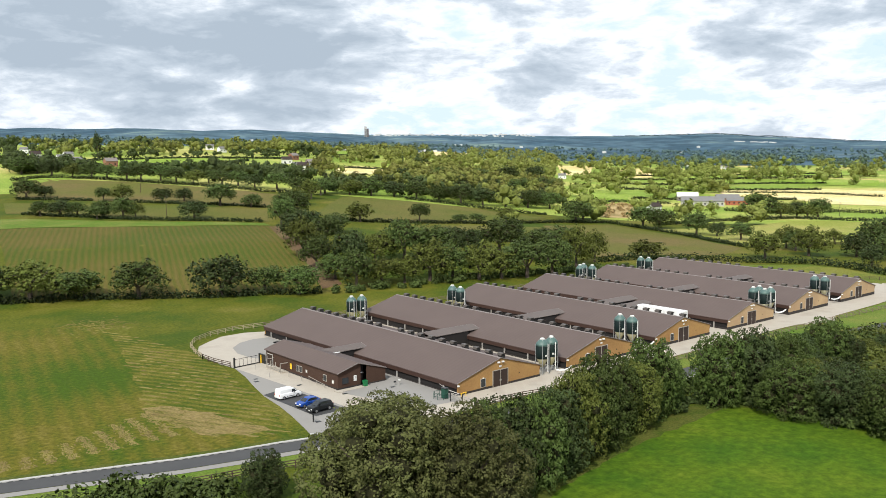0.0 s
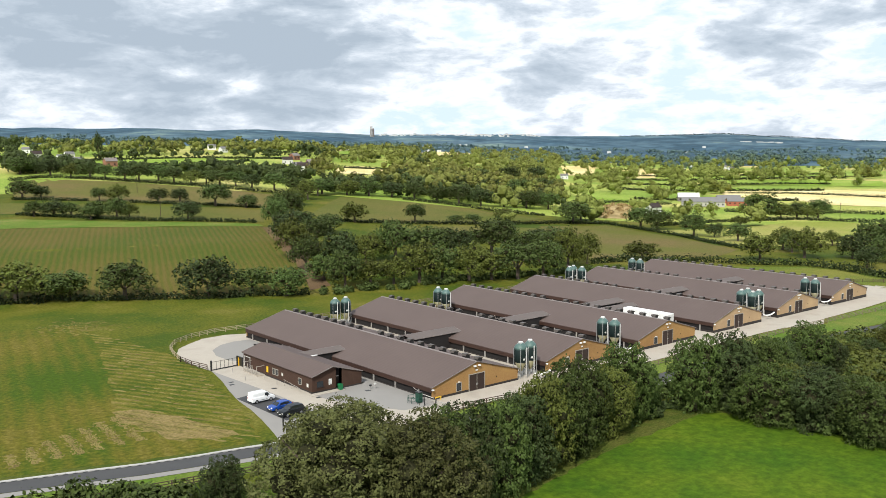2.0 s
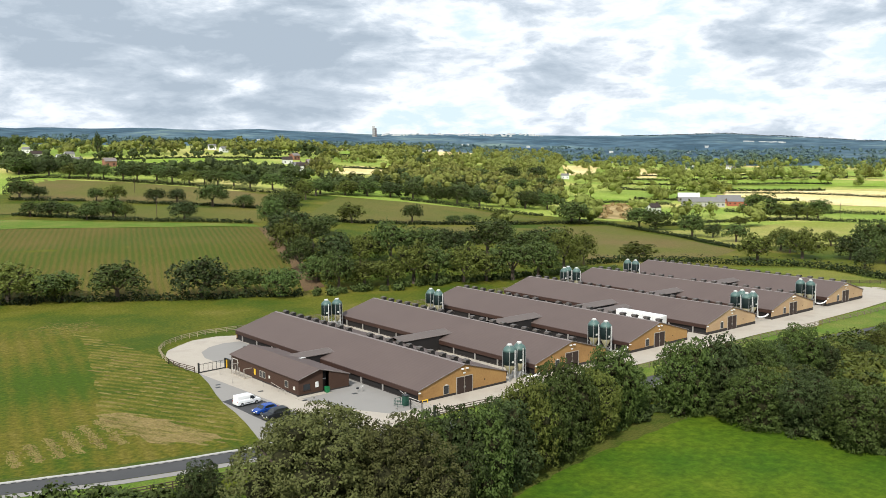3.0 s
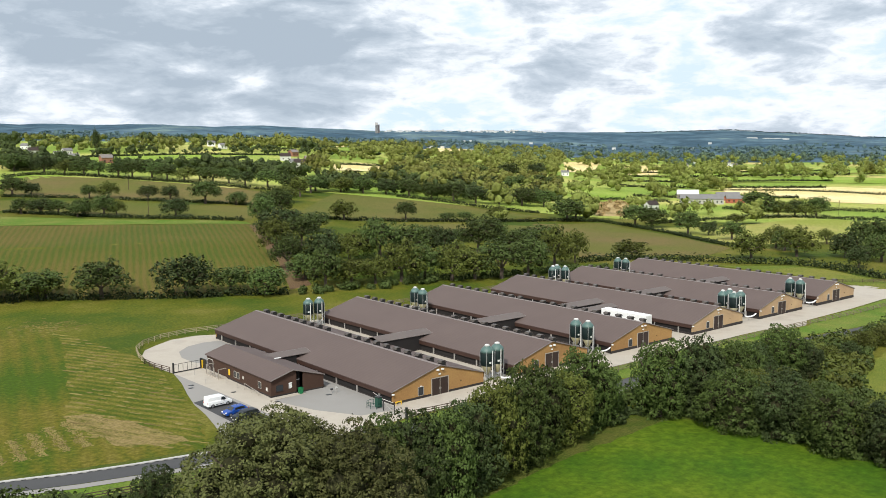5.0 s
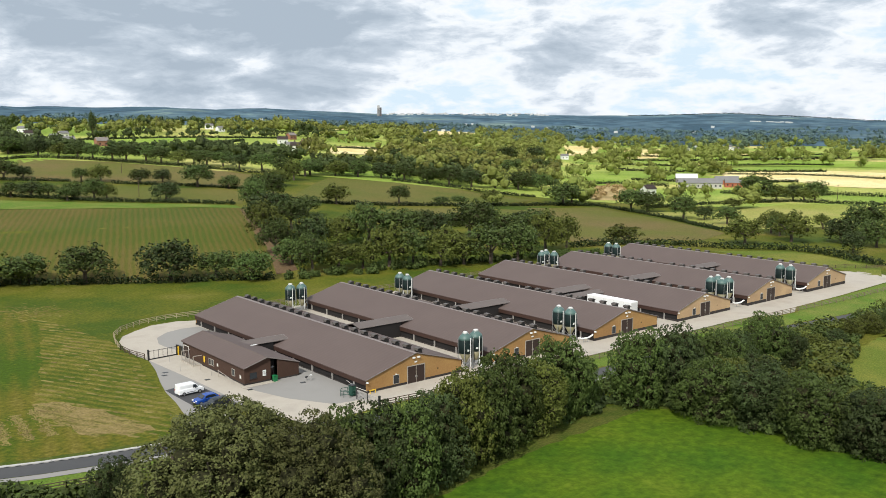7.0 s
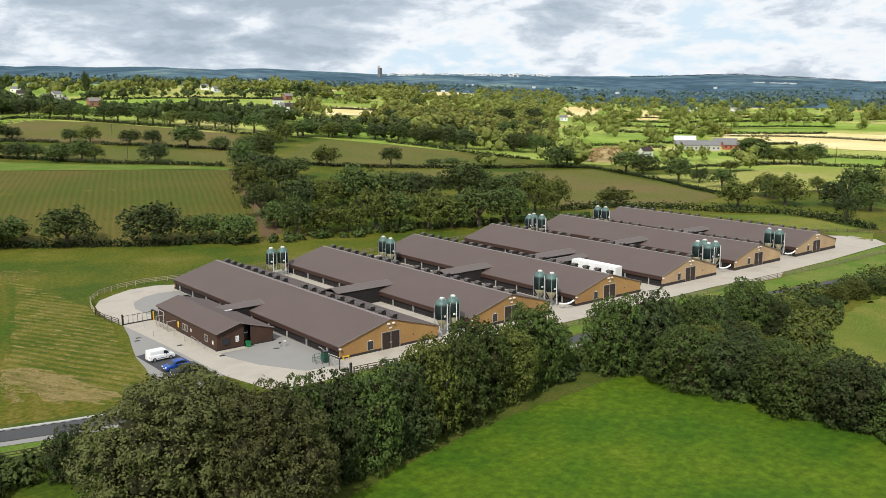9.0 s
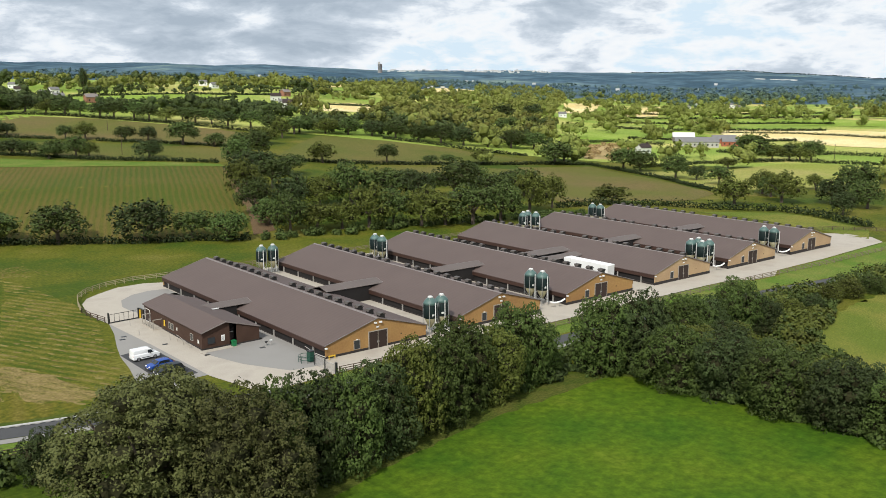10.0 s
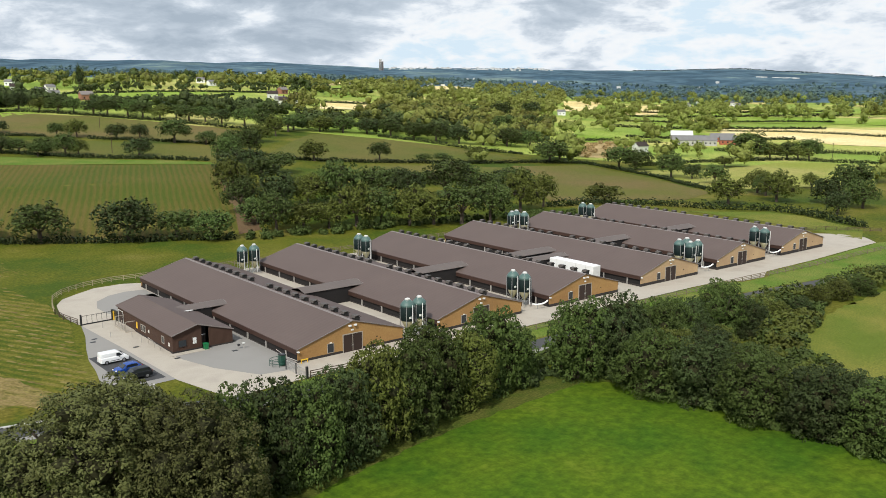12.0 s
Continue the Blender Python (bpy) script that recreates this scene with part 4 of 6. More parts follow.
SILOS = [(22.6, 1.0), (25.3, 1.2), (53.0, 6.6), (53.3, 3.6), (107.6, 7.0), (107.2, 3.6), (110.6, 7.0), (110.4, 3.8), (138.6, 6.4), (138.8, 3.6), (23.4, 65.8), (26.2, 65.4), (53.0, 62.0), (52.8, 58.6), (108.6, 66.0), (111.2, 66.8), (111.0, 63.2), (138.4, 65.6), (138.6, 62.6)]
first_silo = build_silo()
first_silo.matrix_world = pose(*SILOS[0], 0.05)
for i, (x, y) in enumerate(SILOS[1:]):
    copy_thing(first_silo, pose(x, y, 0.05 + shed_z(int(x / PITCH_X)), 0, 0, (i * 37) % 30 - 15))


def build_auger(x, y, z):
    s = thing("feed_auger", "white curved feed auger chute on a stand", "auger")
    bm = bmesh.new()
    pts = [(-1.6, 0, 1.05), (-0.9, 0, 0.85), (0, 0, 0.85), (0.9, 0, 1.0), (1.7, 0, 1.45)]
    for a, b in zip(pts, pts[1:]):
        tube(bm, a, b, 0.17, 10)
    part("chute", bm, M_WHITE, s)
    for px in (-0.5, 0.5):
        part("leg", tube(bmesh.new(), (px, 0, 0), (px, 0, 0.8), 0.05), M_STEEL, s)
    s.matrix_world = pose(x, y, z, 0, 0, -18)


for x, y, k in ((25.2, -2.2, 0), (54.2, 0.2, 1), (109.6, 0.4, 3), (138.6, 0.2, 4)):
    build_auger(x, y, 0.05 + shed_z(k))

# white refrigerated trailer between two sheds
trailer = thing("box_trailer", "white box trailer parked between sheds", "trailer", (80.9, 15.8, 0.3))
part("box_body", boxed(-1.25, 1.25, -6.6, 6.6, 0.75, 3.45, bevel=0.05), M_WHITE, trailer)
part("chassis", boxed(-0.9, 0.9, -6.4, 6.4, 0.45, 0.74), M_BLACK, trailer)
part("rear_door", boxed(-1.1, 1.1, -6.68, -6.60, 0.85, 3.3), M_OFFWHITE, trailer)
for yy in (3.2, 4.4, -4.5):
    for xx in (-1.0, 1.0):
        bm = tube(bmesh.new(), (xx - 0.14, yy, 0.2), (xx + 0.14, yy, 0.2), 0.46, 16)
        part("wheel", bm, M_TYRE, trailer)
for yy in (-4.5, -1.5, 1.5, 4.5):
    part("panel_rib", boxed(-1.29, -1.25, yy - 0.03, yy + 0.03, 0.8, 3.4), M_OFFWHITE, trailer)

# ---- office building ----
office = thing("office_building", "dark brown timber-clad farm office with sheeted roof", "building")
OX0, OXR, OX1, OY0, OY1, OZL, OZR, OZE = -13.5, -9.0, -2.6, 16.9, 42.7, 3.1, 4.4, 2.55
for a, za, b, zb in ((OX0, OZL, OXR, OZR), (OX1, OZE, OXR, OZR)):
    bm = bmesh.new()
    prism(bm, [(a, za), (b, zb), (b, zb - 0.14), (a, za - 0.14)], 1, OY0 - 0.3, OY1 + 0.2)
    part("roof_slope", bm, M_ROOF, office)
for y in (OY0 - 0.36, OY1 + 0.2):
    part("barge_flashing", prism(bmesh.new(), [(OX0, OZL - 0.12), (OXR, OZR - 0.12), (OX1, OZE - 0.12), (OX1, OZE + 0.05), (OXR, OZR + 0.05), (OX0, OZL + 0.05)], 1, y, y + 0.06), M_TRIM, office)
part("long_wall", boxed(OX0 + 0.3, OX0 + 0.5, OY0 + 0.1, OY1, 0.0, OZL + 0.02), M_BROWNWALL, office)
part("back_wall", prism(bmesh.new(), [(OX0 + 0.5, 0), (OX1 - 0.2, 0), (OX1 - 0.2, OZE - 0.06), (OXR, OZR - 0.15), (OX0 + 0.5, OZL)], 1, OY1 - 0.2, OY1), M_BROWNWALL_X, office)
part("gable_wall", prism(bmesh.new(), [(OX0 + 0.5, 0), (-8.2, 0), (-8.2, OZR - 0.45), (OXR, OZR - 0.15), (OX0 + 0.5, OZL)], 1, OY0 + 0.1, OY0 + 0.3), M_BROWNWALL_X, office)
part("store_wall", prism(bmesh.new(), [(-7.0, 0), (OX1 - 0.2, 0), (OX1 - 0.2, OZE - 0.06), (-7.0, OZR - 0.78)], 1, OY0 - 0.15, OY0 + 0.05), M_BROWNWALL_X, office)
# shadow of the door recess, painted as a near-black wall
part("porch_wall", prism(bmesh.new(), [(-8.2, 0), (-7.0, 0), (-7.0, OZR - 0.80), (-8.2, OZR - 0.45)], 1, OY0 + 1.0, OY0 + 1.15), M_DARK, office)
part("right_wall", boxed(OX1 - 0.4, OX1 - 0.2, OY0 + 0.05, OY1 - 0.2, 0.0, OZE + 0.02), M_BROWNWALL, office)
part("plinth", boxed(OX0 + 0.26, OX0 + 0.3, OY0 + 0.1, OY1, 0.0, 0.32), M_PLINTH, office)
part("plinth", boxed(OX0 + 0.3, -8.2, OY0 + 0.05, OY0 + 0.1, 0.0, 0.32), M_PLINTH, office)
part("plinth", boxed(-7.0, OX1 - 0.2, OY0 - 0.2, OY0 - 0.15, 0.0, 0.32), M_PLINTH, office)


def office_window(y0, y1, z0, z1, mat=M_GLASS, frame=M_FRAME, name="window"):
    x = OX0 + 0.3
    w = part(name, boxed(x - 0.03, x + 0.02, y0, y1, z0, z1), mat, office)
    for a in ((y0 - 0.09, y0, z0 - 0.09, z1 + 0.09), (y1, y1 + 0.09, z0 - 0.09, z1 + 0.09), (y0, y1, z1, z1 + 0.09), (y0, y1, z0 - 0.09, z0)):
        part("frame", boxed(x - 0.07, x + 0.02, *a), frame, w)
    return w


office_window(20.6, 21.6, 0.95, 2.0)
office_window(29.0, 29.9, 0.95, 2.0)
office_window(30.2, 31.0, 0.95, 2.0)
office_window(32.6, 33.4, 0.85, 2.0, M_YELLOW, M_DOOR, "yellow_notice")
office_window(40.0, 42.2, 0.1, 2.35, M_DOOR, M_OFFWHITE, "double_door")
office_window(27.2, 27.6, 1.3, 1.7, M_LAMPW)
office_window(18.2, 18.7, 1.0, 1.5, M_LAMPW)
w = part("window", boxed(-12.2, -10.9, OY0 + 0.04, OY0 + 0.12, 0.95, 2.0), M_GLASS, office)
part("frame", boxed(-12.3, -10.8, OY0 + 0.0, OY0 + 0.08, 0.86, 0.95), M_DOOR, w)
part("notice", boxed(-9.75, -9.15, OY0 + 0.02, OY0 + 0.10, 1.1, 2.1), M_WHITE, office, "white notice board")
for i in range(4):
    part("notice_line", boxed(-9.68, -9.22, OY0 + 0.005, OY0 + 0.02, 1.25 + 0.2 * i, 1.31 + 0.2 * i), M_STEEL, office)
dr = part("door", boxed(-8.05, -7.2, OY0 + 0.92, OY0 + 1.0, 0.1, 2.1), M_DOOR, office)
part("frame", boxed(-8.2, -8.05, OY0 + 0.86, OY0 + 1.0, 0.1, 2.2), M_WHITE, dr)
part("frame", boxed(-8.05, -7.1, OY0 + 0.86, OY0 + 1.0, 2.1, 2.2), M_WHITE, dr)
part("roof_light", boxed(-5.6, -4.2, 29.5, 29.9, 3.32, 3.42), M_OFFWHITE, office)
# pale railed porch and ramp on the long side
porch = thing("porch_railing", "pale timber railing and posts at the office door", "railing")
for y in (34.2, 36.0, 37.8, 39.4):
    part("post", boxed(-14.9, -14.78, y, y + 0.12, 0.05, 1.9), M_FRAME, porch)
for z in (0.5, 1.05):
    part("rail", boxed(-14.88, -14.80, 34.2, 39.5, z, z + 0.08), M_FRAME, porch)
part("deck", boxed(-14.95, -13.2, 34.1, 39.6, 0.05, 0.22), M_CONC, porch)
part("canopy_beam", boxed(-14.9, -13.2, 34.2, 34.3, 1.85, 1.97), M_FRAME, porch)
part("canopy_beam", boxed(-14.9, -13.2, 39.4, 39.5, 1.85, 1.97), M_FRAME, porch)
ramp = thing("ramp_handrail", "thin pale sloping handrail beside the office", "railing")
for y, z in ((19.6, 0.7), (22.2, 0.95), (24.8, 1.2)):
    part("post", tube(bmesh.new(), (-14.3, y, 0.05), (-14.3, y, z), 0.03, 6), M_FRAME, ramp)
part("rail", tube(bmesh.new(), (-14.3, 19.4, 0.68), (-14.3, 25.0, 1.22), 0.04, 6), M_FRAME, ramp)
slab = thing("door_slab", "pale concrete doorstep strip", "step")
part("slab", boxed(-14.2, -7.2, 15.4, 16.7, 0.03, 0.12), M_CONC, slab)

# green wheelie bin
wb = thing("wheelie_bin", "green plastic wheelie bin by the office door", "bin", (-8.0, 15.9, 0.05))
part("body", prism(bmesh.new(), [(-0.28, 0.08), (0.28, 0.08), (0.36, 1.0), (-0.36, 1.0)], 1, -0.35, 0.35), M_GREENPL, wb)
part("lid", prism(bmesh.new(), [(-0.40, 1.0), (0.40, 1.0), (0.36, 1.10), (-0.36, 1.10)], 1, -0.40, 0.40), M_GREENPL, wb)
for x in (-0.3, 0.3):
    part("wheel", tube(bmesh.new(), (x - 0.03, 0.33, 0.12), (x + 0.03, 0.33, 0.12), 0.12, 12), M_TYRE, wb)

# ---- vehicles ----


def wheel(parent, x, y, r, side):
    t = part("wheel", tube(bmesh.new(), (x, y - 0.10, r), (x, y + 0.10, r), r, 20), M_TYRE, parent)
    part("rim", tube(bmesh.new(), (x, y + side * 0.10, r), (x, y + side * 0.115, r), r * 0.62, 14), M_RIM, t)


def build_vehicle(name, label, mat, length, width, hood, roofline, glass, wheels, radius, turn, at, van=False):
    """Side profiles in (along, up); the nose points to +x before turning."""
    s = thing(name, label, "van" if van else "car", at, turn)
    hw = width / 2
    bm = bmesh.new()
    prism(bm, hood, 1, -hw, hw)
    bmesh.ops.bevel(bm, geom=[e for e in bm.edges], offset=0.07, segments=2, affect="EDGES", profile=0.6)
    part("body", bm, mat, s, "", True)
    bm = bmesh.new()
    inset = 0.10 if van else 0.17
    lo = [bm.verts.new((x, sy * (hw - (0.03 if z < 1.0 else inset)), z)) for sy in (-1, 1) for x, z in roofline]
    n = len(roofline)
    bm.faces.new(lo[:n][::-1])
    bm.faces.new(lo[n:])
    for i in range(n):
        bm.faces.new((lo[i], lo[(i + 1) % n], lo[n + (i + 1) % n], lo[n + i]))
    bmesh.ops.recalc_face_normals(bm, faces=bm.faces[:])
    bmesh.ops.bevel(bm, geom=[e for e in bm.edges], offset=0.06, segments=2, affect="EDGES", profile=0.6)
    part("cabin", bm, mat, s, "", True)
    for pane in glass:
        if len(pane) == 2:  # windscreen and rear screen: (x0, z0), (x1, z1)
            (x0, z0), (x1, z1) = pane
            d = 0.03 if x0 > x1 else -0.03
            bm = bmesh.new()
            v = [bm.verts.new(p) for p in ((x0 + d, -hw + 0.18, z0), (x0 + d, hw - 0.18, z0), (x1 + d, hw - 0.26, z1), (x1 + d, -hw + 0.26, z1))]
            bm.faces.new(v)
            r = bmesh.ops.extrude_face_region(bm, geom=bm.faces[:])
            for g in r["geom"]:
                if isinstance(g, bmesh.types.BMVert):
                    g.co.x += 0.02
            part("screen", bm, M_GLASS, s)
        else:
            for sy in (-1, 1):
                bm = bmesh.new()
                out = hw - (inset * 0.55) + 0.02
                prism(bm, pane, 1, sy * out - 0.02, sy * out + 0.02)
                part("side_window", bm, M_GLASS, s)
    for x in wheels:
        for sy in (-1, 1):
            wheel(s, x, sy * (hw - 0.08), radius, sy)
    for sy in (-1, 1):
        part("headlight", boxed(length / 2 - 0.16, length / 2 + 0.01, sy * (hw - 0.3) - 0.14, sy * (hw - 0.3) + 0.14, 0.62, 0.78, bevel=0.02), M_LAMPW, s)
        part("tail_light", boxed(-length / 2 - 0.01, -length / 2 + 0.06, sy * (hw - 0.14) - 0.07, sy * (hw - 0.14) + 0.07, 0.75, 1.05), M_RED, s)
        part("wing_mirror", boxed(0.55, 0.70, sy * (hw + 0.10) - 0.09, sy * (hw + 0.10) + 0.09, 1.0, 1.15, bevel=0.02), mat if not van else M_BLACK, s)
    part("number_plate", boxed(length / 2 - 0.01, length / 2 + 0.02, -0.26, 0.26, 0.40, 0.51), M_OFFWHITE, s)
    part("bumper", boxed(length / 2 - 0.12, length / 2 + 0.03, -hw + 0.1, hw - 0.1, 0.25, 0.42, bevel=0.03), M_BLACK, s)
    part("side_strip", boxed(-0.8, 0.7, -hw - 0.015, hw + 0.015, 0.48, 0.56), M_BLACK, s)
    return s


build_vehicle("panel_van", "white panel van parked in the bay", M_VANWHITE, 4.4, 1.82,
              [(-2.2, 0.28), (2.15, 0.28), (2.2, 0.75), (1.95, 0.98), (1.35, 1.10), (-2.2, 1.10)],
              [(-2.18, 1.0), (1.45, 1.0), (0.85, 1.72), (0.55, 1.82), (-2.1, 1.82)],
              [((1.42, 1.08), (0.92, 1.66)), [(0.22, 1.12), (1.15, 1.12), (0.72, 1.62), (0.22, 1.64)], [(-2.2, 1.5), (-2.1, 1.7)]][:2],
              (-1.36, 1.38), 0.33, 3, (-22.3, 18.7, 0.065), True)
build_vehicle("hatchback_car", "blue hatchback car parked in the bay", M_CARBLUE, 4.1, 1.75,
              [(-2.05, 0.26), (2.0, 0.26), (2.05, 0.62), (1.85, 0.80), (0.95, 0.95), (-1.9, 0.98), (-2.05, 0.80)],
              [(-1.95, 0.88), (1.05, 0.88), (0.35, 1.40), (-0.3, 1.47), (-1.35, 1.43)],
              [((1.02, 0.97), (0.42, 1.38)), ((-1.90, 1.0), (-1.42, 1.38)), [(-1.45, 0.98), (0.68, 0.98), (0.28, 1.34), (-0.3, 1.40), (-1.15, 1.36)]],
              (-1.25, 1.28), 0.31, 184, (-22.3, 12.3, 0.065))
build_vehicle("suv_car", "dark charcoal off-road car parked in the bay", M_CARDARK, 4.4, 1.85,
              [(-2.2, 0.32), (2.15, 0.32), (2.2, 0.80), (2.0, 0.98), (1.05, 1.08), (-2.05, 1.10), (-2.2, 0.95)],
              [(-2.1, 1.0), (1.10, 1.0), (0.5, 1.56), (-0.2, 1.64), (-1.75, 1.60)],
              [((1.08, 1.10), (0.55, 1.54)), ((-2.05, 1.12), (-1.80, 1.52)), [(-1.7, 1.10), (0.78, 1.10), (0.40, 1.50), (-0.2, 1.57), (-1.6, 1.54)]],
              (-1.32, 1.36), 0.36, 185, (-22.3, 8.6, 0.065))

# ---- fences and gates ----


def post_and_rail(line, mat, label, height=1.15, rails=(0.35, 0.70, 1.05), step=2.4):
    s = thing("post_and_rail_fence", label, "fence")
    pts = along(line, step)
    for x, y in pts:
        z = ground(x, y)
        part("post", boxed(x - 0.07, x + 0.07, y - 0.07, y + 0.07, z - 0.1, z + height), mat, s)
    for (x0, y0), (x1, y1) in zip(pts, pts[1:]):
        d = Vector((x1 - x0, y1 - y0, 0)).normalized()
        nx, ny = -d.y * 0.02, d.x * 0.02
        for r in rails:
            z0, z1 = ground(x0, y0) + r, ground(x1, y1) + r
            bm = bmesh.new()
            v = [bm.verts.new(p) for p in ((x0 - nx, y0 - ny, z0), (x1 - nx, y1 - ny, z1), (x1 - nx, y1 - ny, z1 + 0.12), (x0 - nx, y0 - ny, z0 + 0.12), (x0 + nx, y0 + ny, z0), (x1 + nx, y1 + ny, z1), (x1 + nx, y1 + ny, z1 + 0.12), (x0 + nx, y0 + ny, z0 + 0.12))]
            for q in ((0, 1, 2, 3), (7, 6, 5, 4), (0, 4, 5, 1), (3, 2, 6, 7)):
                bm.faces.new([v[i] for i in q])
            part("rail", bm, mat, s)
    return s


post_and_rail([(5, 76.5), (-3, 77), (-9.6, 75.2), (-15.2, 71.4), (-18.2, 66.9), (-20, 60.5), (-21, 55)], M_TIMBER, "pale weathered timber post-and-rail fence round the yard")
post_and_rail([(-21, 55), (-20.9, 50), (-19.9, 45)], M_DARKTIMBER, "dark timber post-and-rail fence beside the gate")
post_and_rail([(-1.8, -7.4), (8, -8.2), (14, -9.6), (22, -9.8)], M_DARKTIMBER, "dark timber post-and-rail fence along the concrete road")
post_and_rail([(22, -9.8), (50, -10.2), (80, -10.4), (110, -11), (140, -12.4), (172, -12.6)], M_OLDTIMBER, "weathered timber fence between road and verge", step=3.4)
post_and_rail([(5, 76.5), (30, 76.5), (60, 76.5), (100, 77), (150, 76)], M_OLDTIMBER, "weathered timber fence behind the sheds", step=3.4)
post_and_rail([(168, 20), (178, 20), (190, 14), (200, 2)], M_DARKTIMBER, "dark timber fence at the end of the road", step=3.0)
post_and_rail([(-62, -6.8), (-50, -9.2), (-42, -10.8), (-36, -12.4)], M_DARKTIMBER, "dark timber fence below the lane", step=2.6)

gate = thing("mesh_gate", "wide dark steel yard gate with tall posts", "gate")
for x, y in ((-19.6, 43.8), (-13.8, 44.3)):
    part("gate_post", boxed(x - 0.13, x + 0.13, y - 0.13, y + 0.13, 0, 2.1), M_BLACK, gate)
for i in range(7):
    x, y = -19.4 + 5.5 * i / 6, 43.82 + 0.46 * i / 6
    part("upright", tube(bmesh.new(), (x, y, 0.25), (x, y, 1.75), 0.035, 6), M_BLACK, gate)
for z in (0.25, 1.75):
    part("rail", tube(bmesh.new(), (-19.5, 43.81, z), (-13.9, 44.28, z), 0.045, 6), M_BLACK, gate)
part("kick_plate", prism(bmesh.new(), [(-19.5, 43.76), (-13.9, 44.22), (-13.9, 44.28), (-19.5, 43.82)], 2, 0.1, 0.24), M_BLACK, gate)
part("warning_stripe", boxed(-13.7, -13.45, 44.1, 44.35, 0.1, 1.7), M_YELLOW, gate, "yellow painted guard post")
screen = thing("screen_fence", "black boarded screen beside the office", "fence")
part("panel", boxed(-13.4, -13.2, 42.9, 45.0, 0, 1.9), M_BLACK, screen)

gate2 = thing("mesh_panel_gate", "grey mesh panel gate between dark posts beside the shed", "gate")
GA, GB = Vector((-2.7, -1.6, 0)), Vector((-2.5, -7.4, 0))
for i in range(3):
    p = GA.lerp(GB, i / 2)
    part("gate_post", boxed(p.x - 0.08, p.x + 0.08, p.y - 0.08, p.y + 0.08, 0.0, 1.75 if i < 2 else 0.4), M_BLACK, gate2, "dark steel post")
for k in range(2):
    a, b = GA.lerp(GB, k / 2 + 0.02), GA.lerp(GB, k / 2 + 0.48)
    panel = part("mesh_panel", tube(tube(bmesh.new(), a + Vector((0, 0, 0.18)), b + Vector((0, 0, 0.18)), 0.04, 6), a + Vector((0, 0, 1.5)), b + Vector((0, 0, 1.5)), 0.05, 6), M_POST, gate2, "galvanised mesh panel")
    for i in range(13):
        p = a.lerp(b, i / 12)
        part("wire", tube(bmesh.new(), p + Vector((0, 0, 0.18)), p + Vector((0, 0, 1.5)), 0.022, 5), M_POST, panel)
    part("brace", tube(bmesh.new(), a + Vector((0, 0, 1.5)), b + Vector((0, 0, 0.18)), 0.03, 6), M_POST, panel)
part("end_post", boxed(-2.66, -2.34, -7.75, -7.43, 0, 1.95), M_BLACK, gate2, "thick black end post")
wash = thing("wash_station", "dark green wheel-wash cabinet inside a round guard rail", "machine", (-2.3, 0.4, 0.05))
part("tank", boxed(-0.40, 0.40, -0.5, 0.5, 0.10, 1.75, bevel=0.05), M_GREENPAINT, wash)
part("lid", boxed(-0.46, 0.46, -0.56, 0.56, 1.75, 1.88, bevel=0.03), M_BLACK, wash)
for z in (0.55, 1.05):
    hoop = bmesh.new()
    ring = [(-0.5 + 1.25 * math.cos(radians(a)), 0.5 + 1.25 * math.sin(radians(a)), z) for a in range(60, 301, 20)]
    for p, q in zip(ring, ring[1:]):
        tube(hoop, p, q, 0.04, 6)
    part("hoop_rail", hoop, M_GREENPAINT, wash)
for a in range(60, 301, 48):
    c = (-0.5 + 1.25 * math.cos(radians(a)), 0.5 + 1.25 * math.sin(radians(a)))
    part("hoop_post", tube(bmesh.new(), (*c, 0.0), (*c, 1.08), 0.04, 6), M_GREENPAINT, wash)
part("arm", tube(bmesh.new(), (0.2, 0.2, 1.8), (-0.5, 0.9, 2.5), 0.05), M_POST, wash, "pale spray arm")
part("pipe", tube(bmesh.new(), (0.2, -0.2, 1.6), (1.6, -2.0, 0.9), 0.06), M_POST, wash)
barrier = thing("guard_rail", "short yellow guard rail by the gable corner", "barrier")
part("rail", boxed(0.4, 1.7, -0.75, -0.62, 0.55, 0.70), M_YELLOW, barrier)
for x in (0.5, 1.6):
    part("post", boxed(x - 0.05, x + 0.05, -0.74, -0.63, 0, 0.56), M_YELLOW, barrier)

# small yard things
for x, y in ((-17.9, 33.0), (-14.9, 31.0), (-14.9, 26.5), (-17.0, 40.0)):
    b = thing("bollard", "slim dark marker post in the yard", "post", (x, y, 0.05))
    part("shaft", tube(bmesh.new(), (0, 0, 0), (0, 0, 0.95), 0.05, 8), M_POST, b)
for x, y in ((-20.5, 33.5), (-21.3, 31.8), (-16.6, 24.4), (-13.6, 14.2), (-25.8, 3.6), (-4.6, 12.2)):
    c = thing("drain_cover", "dark iron drain cover set in paving", "drain cover", (x, y, 0.064))
    part("grate", boxed(-0.45, 0.45, -0.3, 0.3, 0, 0.03), M_BLACK, c)
for x, y, h in ((-3.6, 12.8, 0.75), (-2.9, 12.4, 1.0)):
    c = thing("standpipe", "short water standpipe on the tarmac", "pipe", (x, y, 0.06))
    part("pipe", tube(bmesh.new(), (0, 0, 0), (0, 0, h), 0.06), M_POST, c)
    part("tap_box", boxed(-0.2, 0.2, -0.15, 0.15, h - 0.2, h + 0.05, bevel=0.03), M_BLACK if h < 0.8 else M_OFFWHITE, c)
sp = thing("sign_post", "dark post at the car park corner", "post", (-26.4, 4.0, 0.06))
part("shaft", boxed(-0.10, 0.10, -0.08, 0.08, 0, 1.3), M_BLACK, sp)
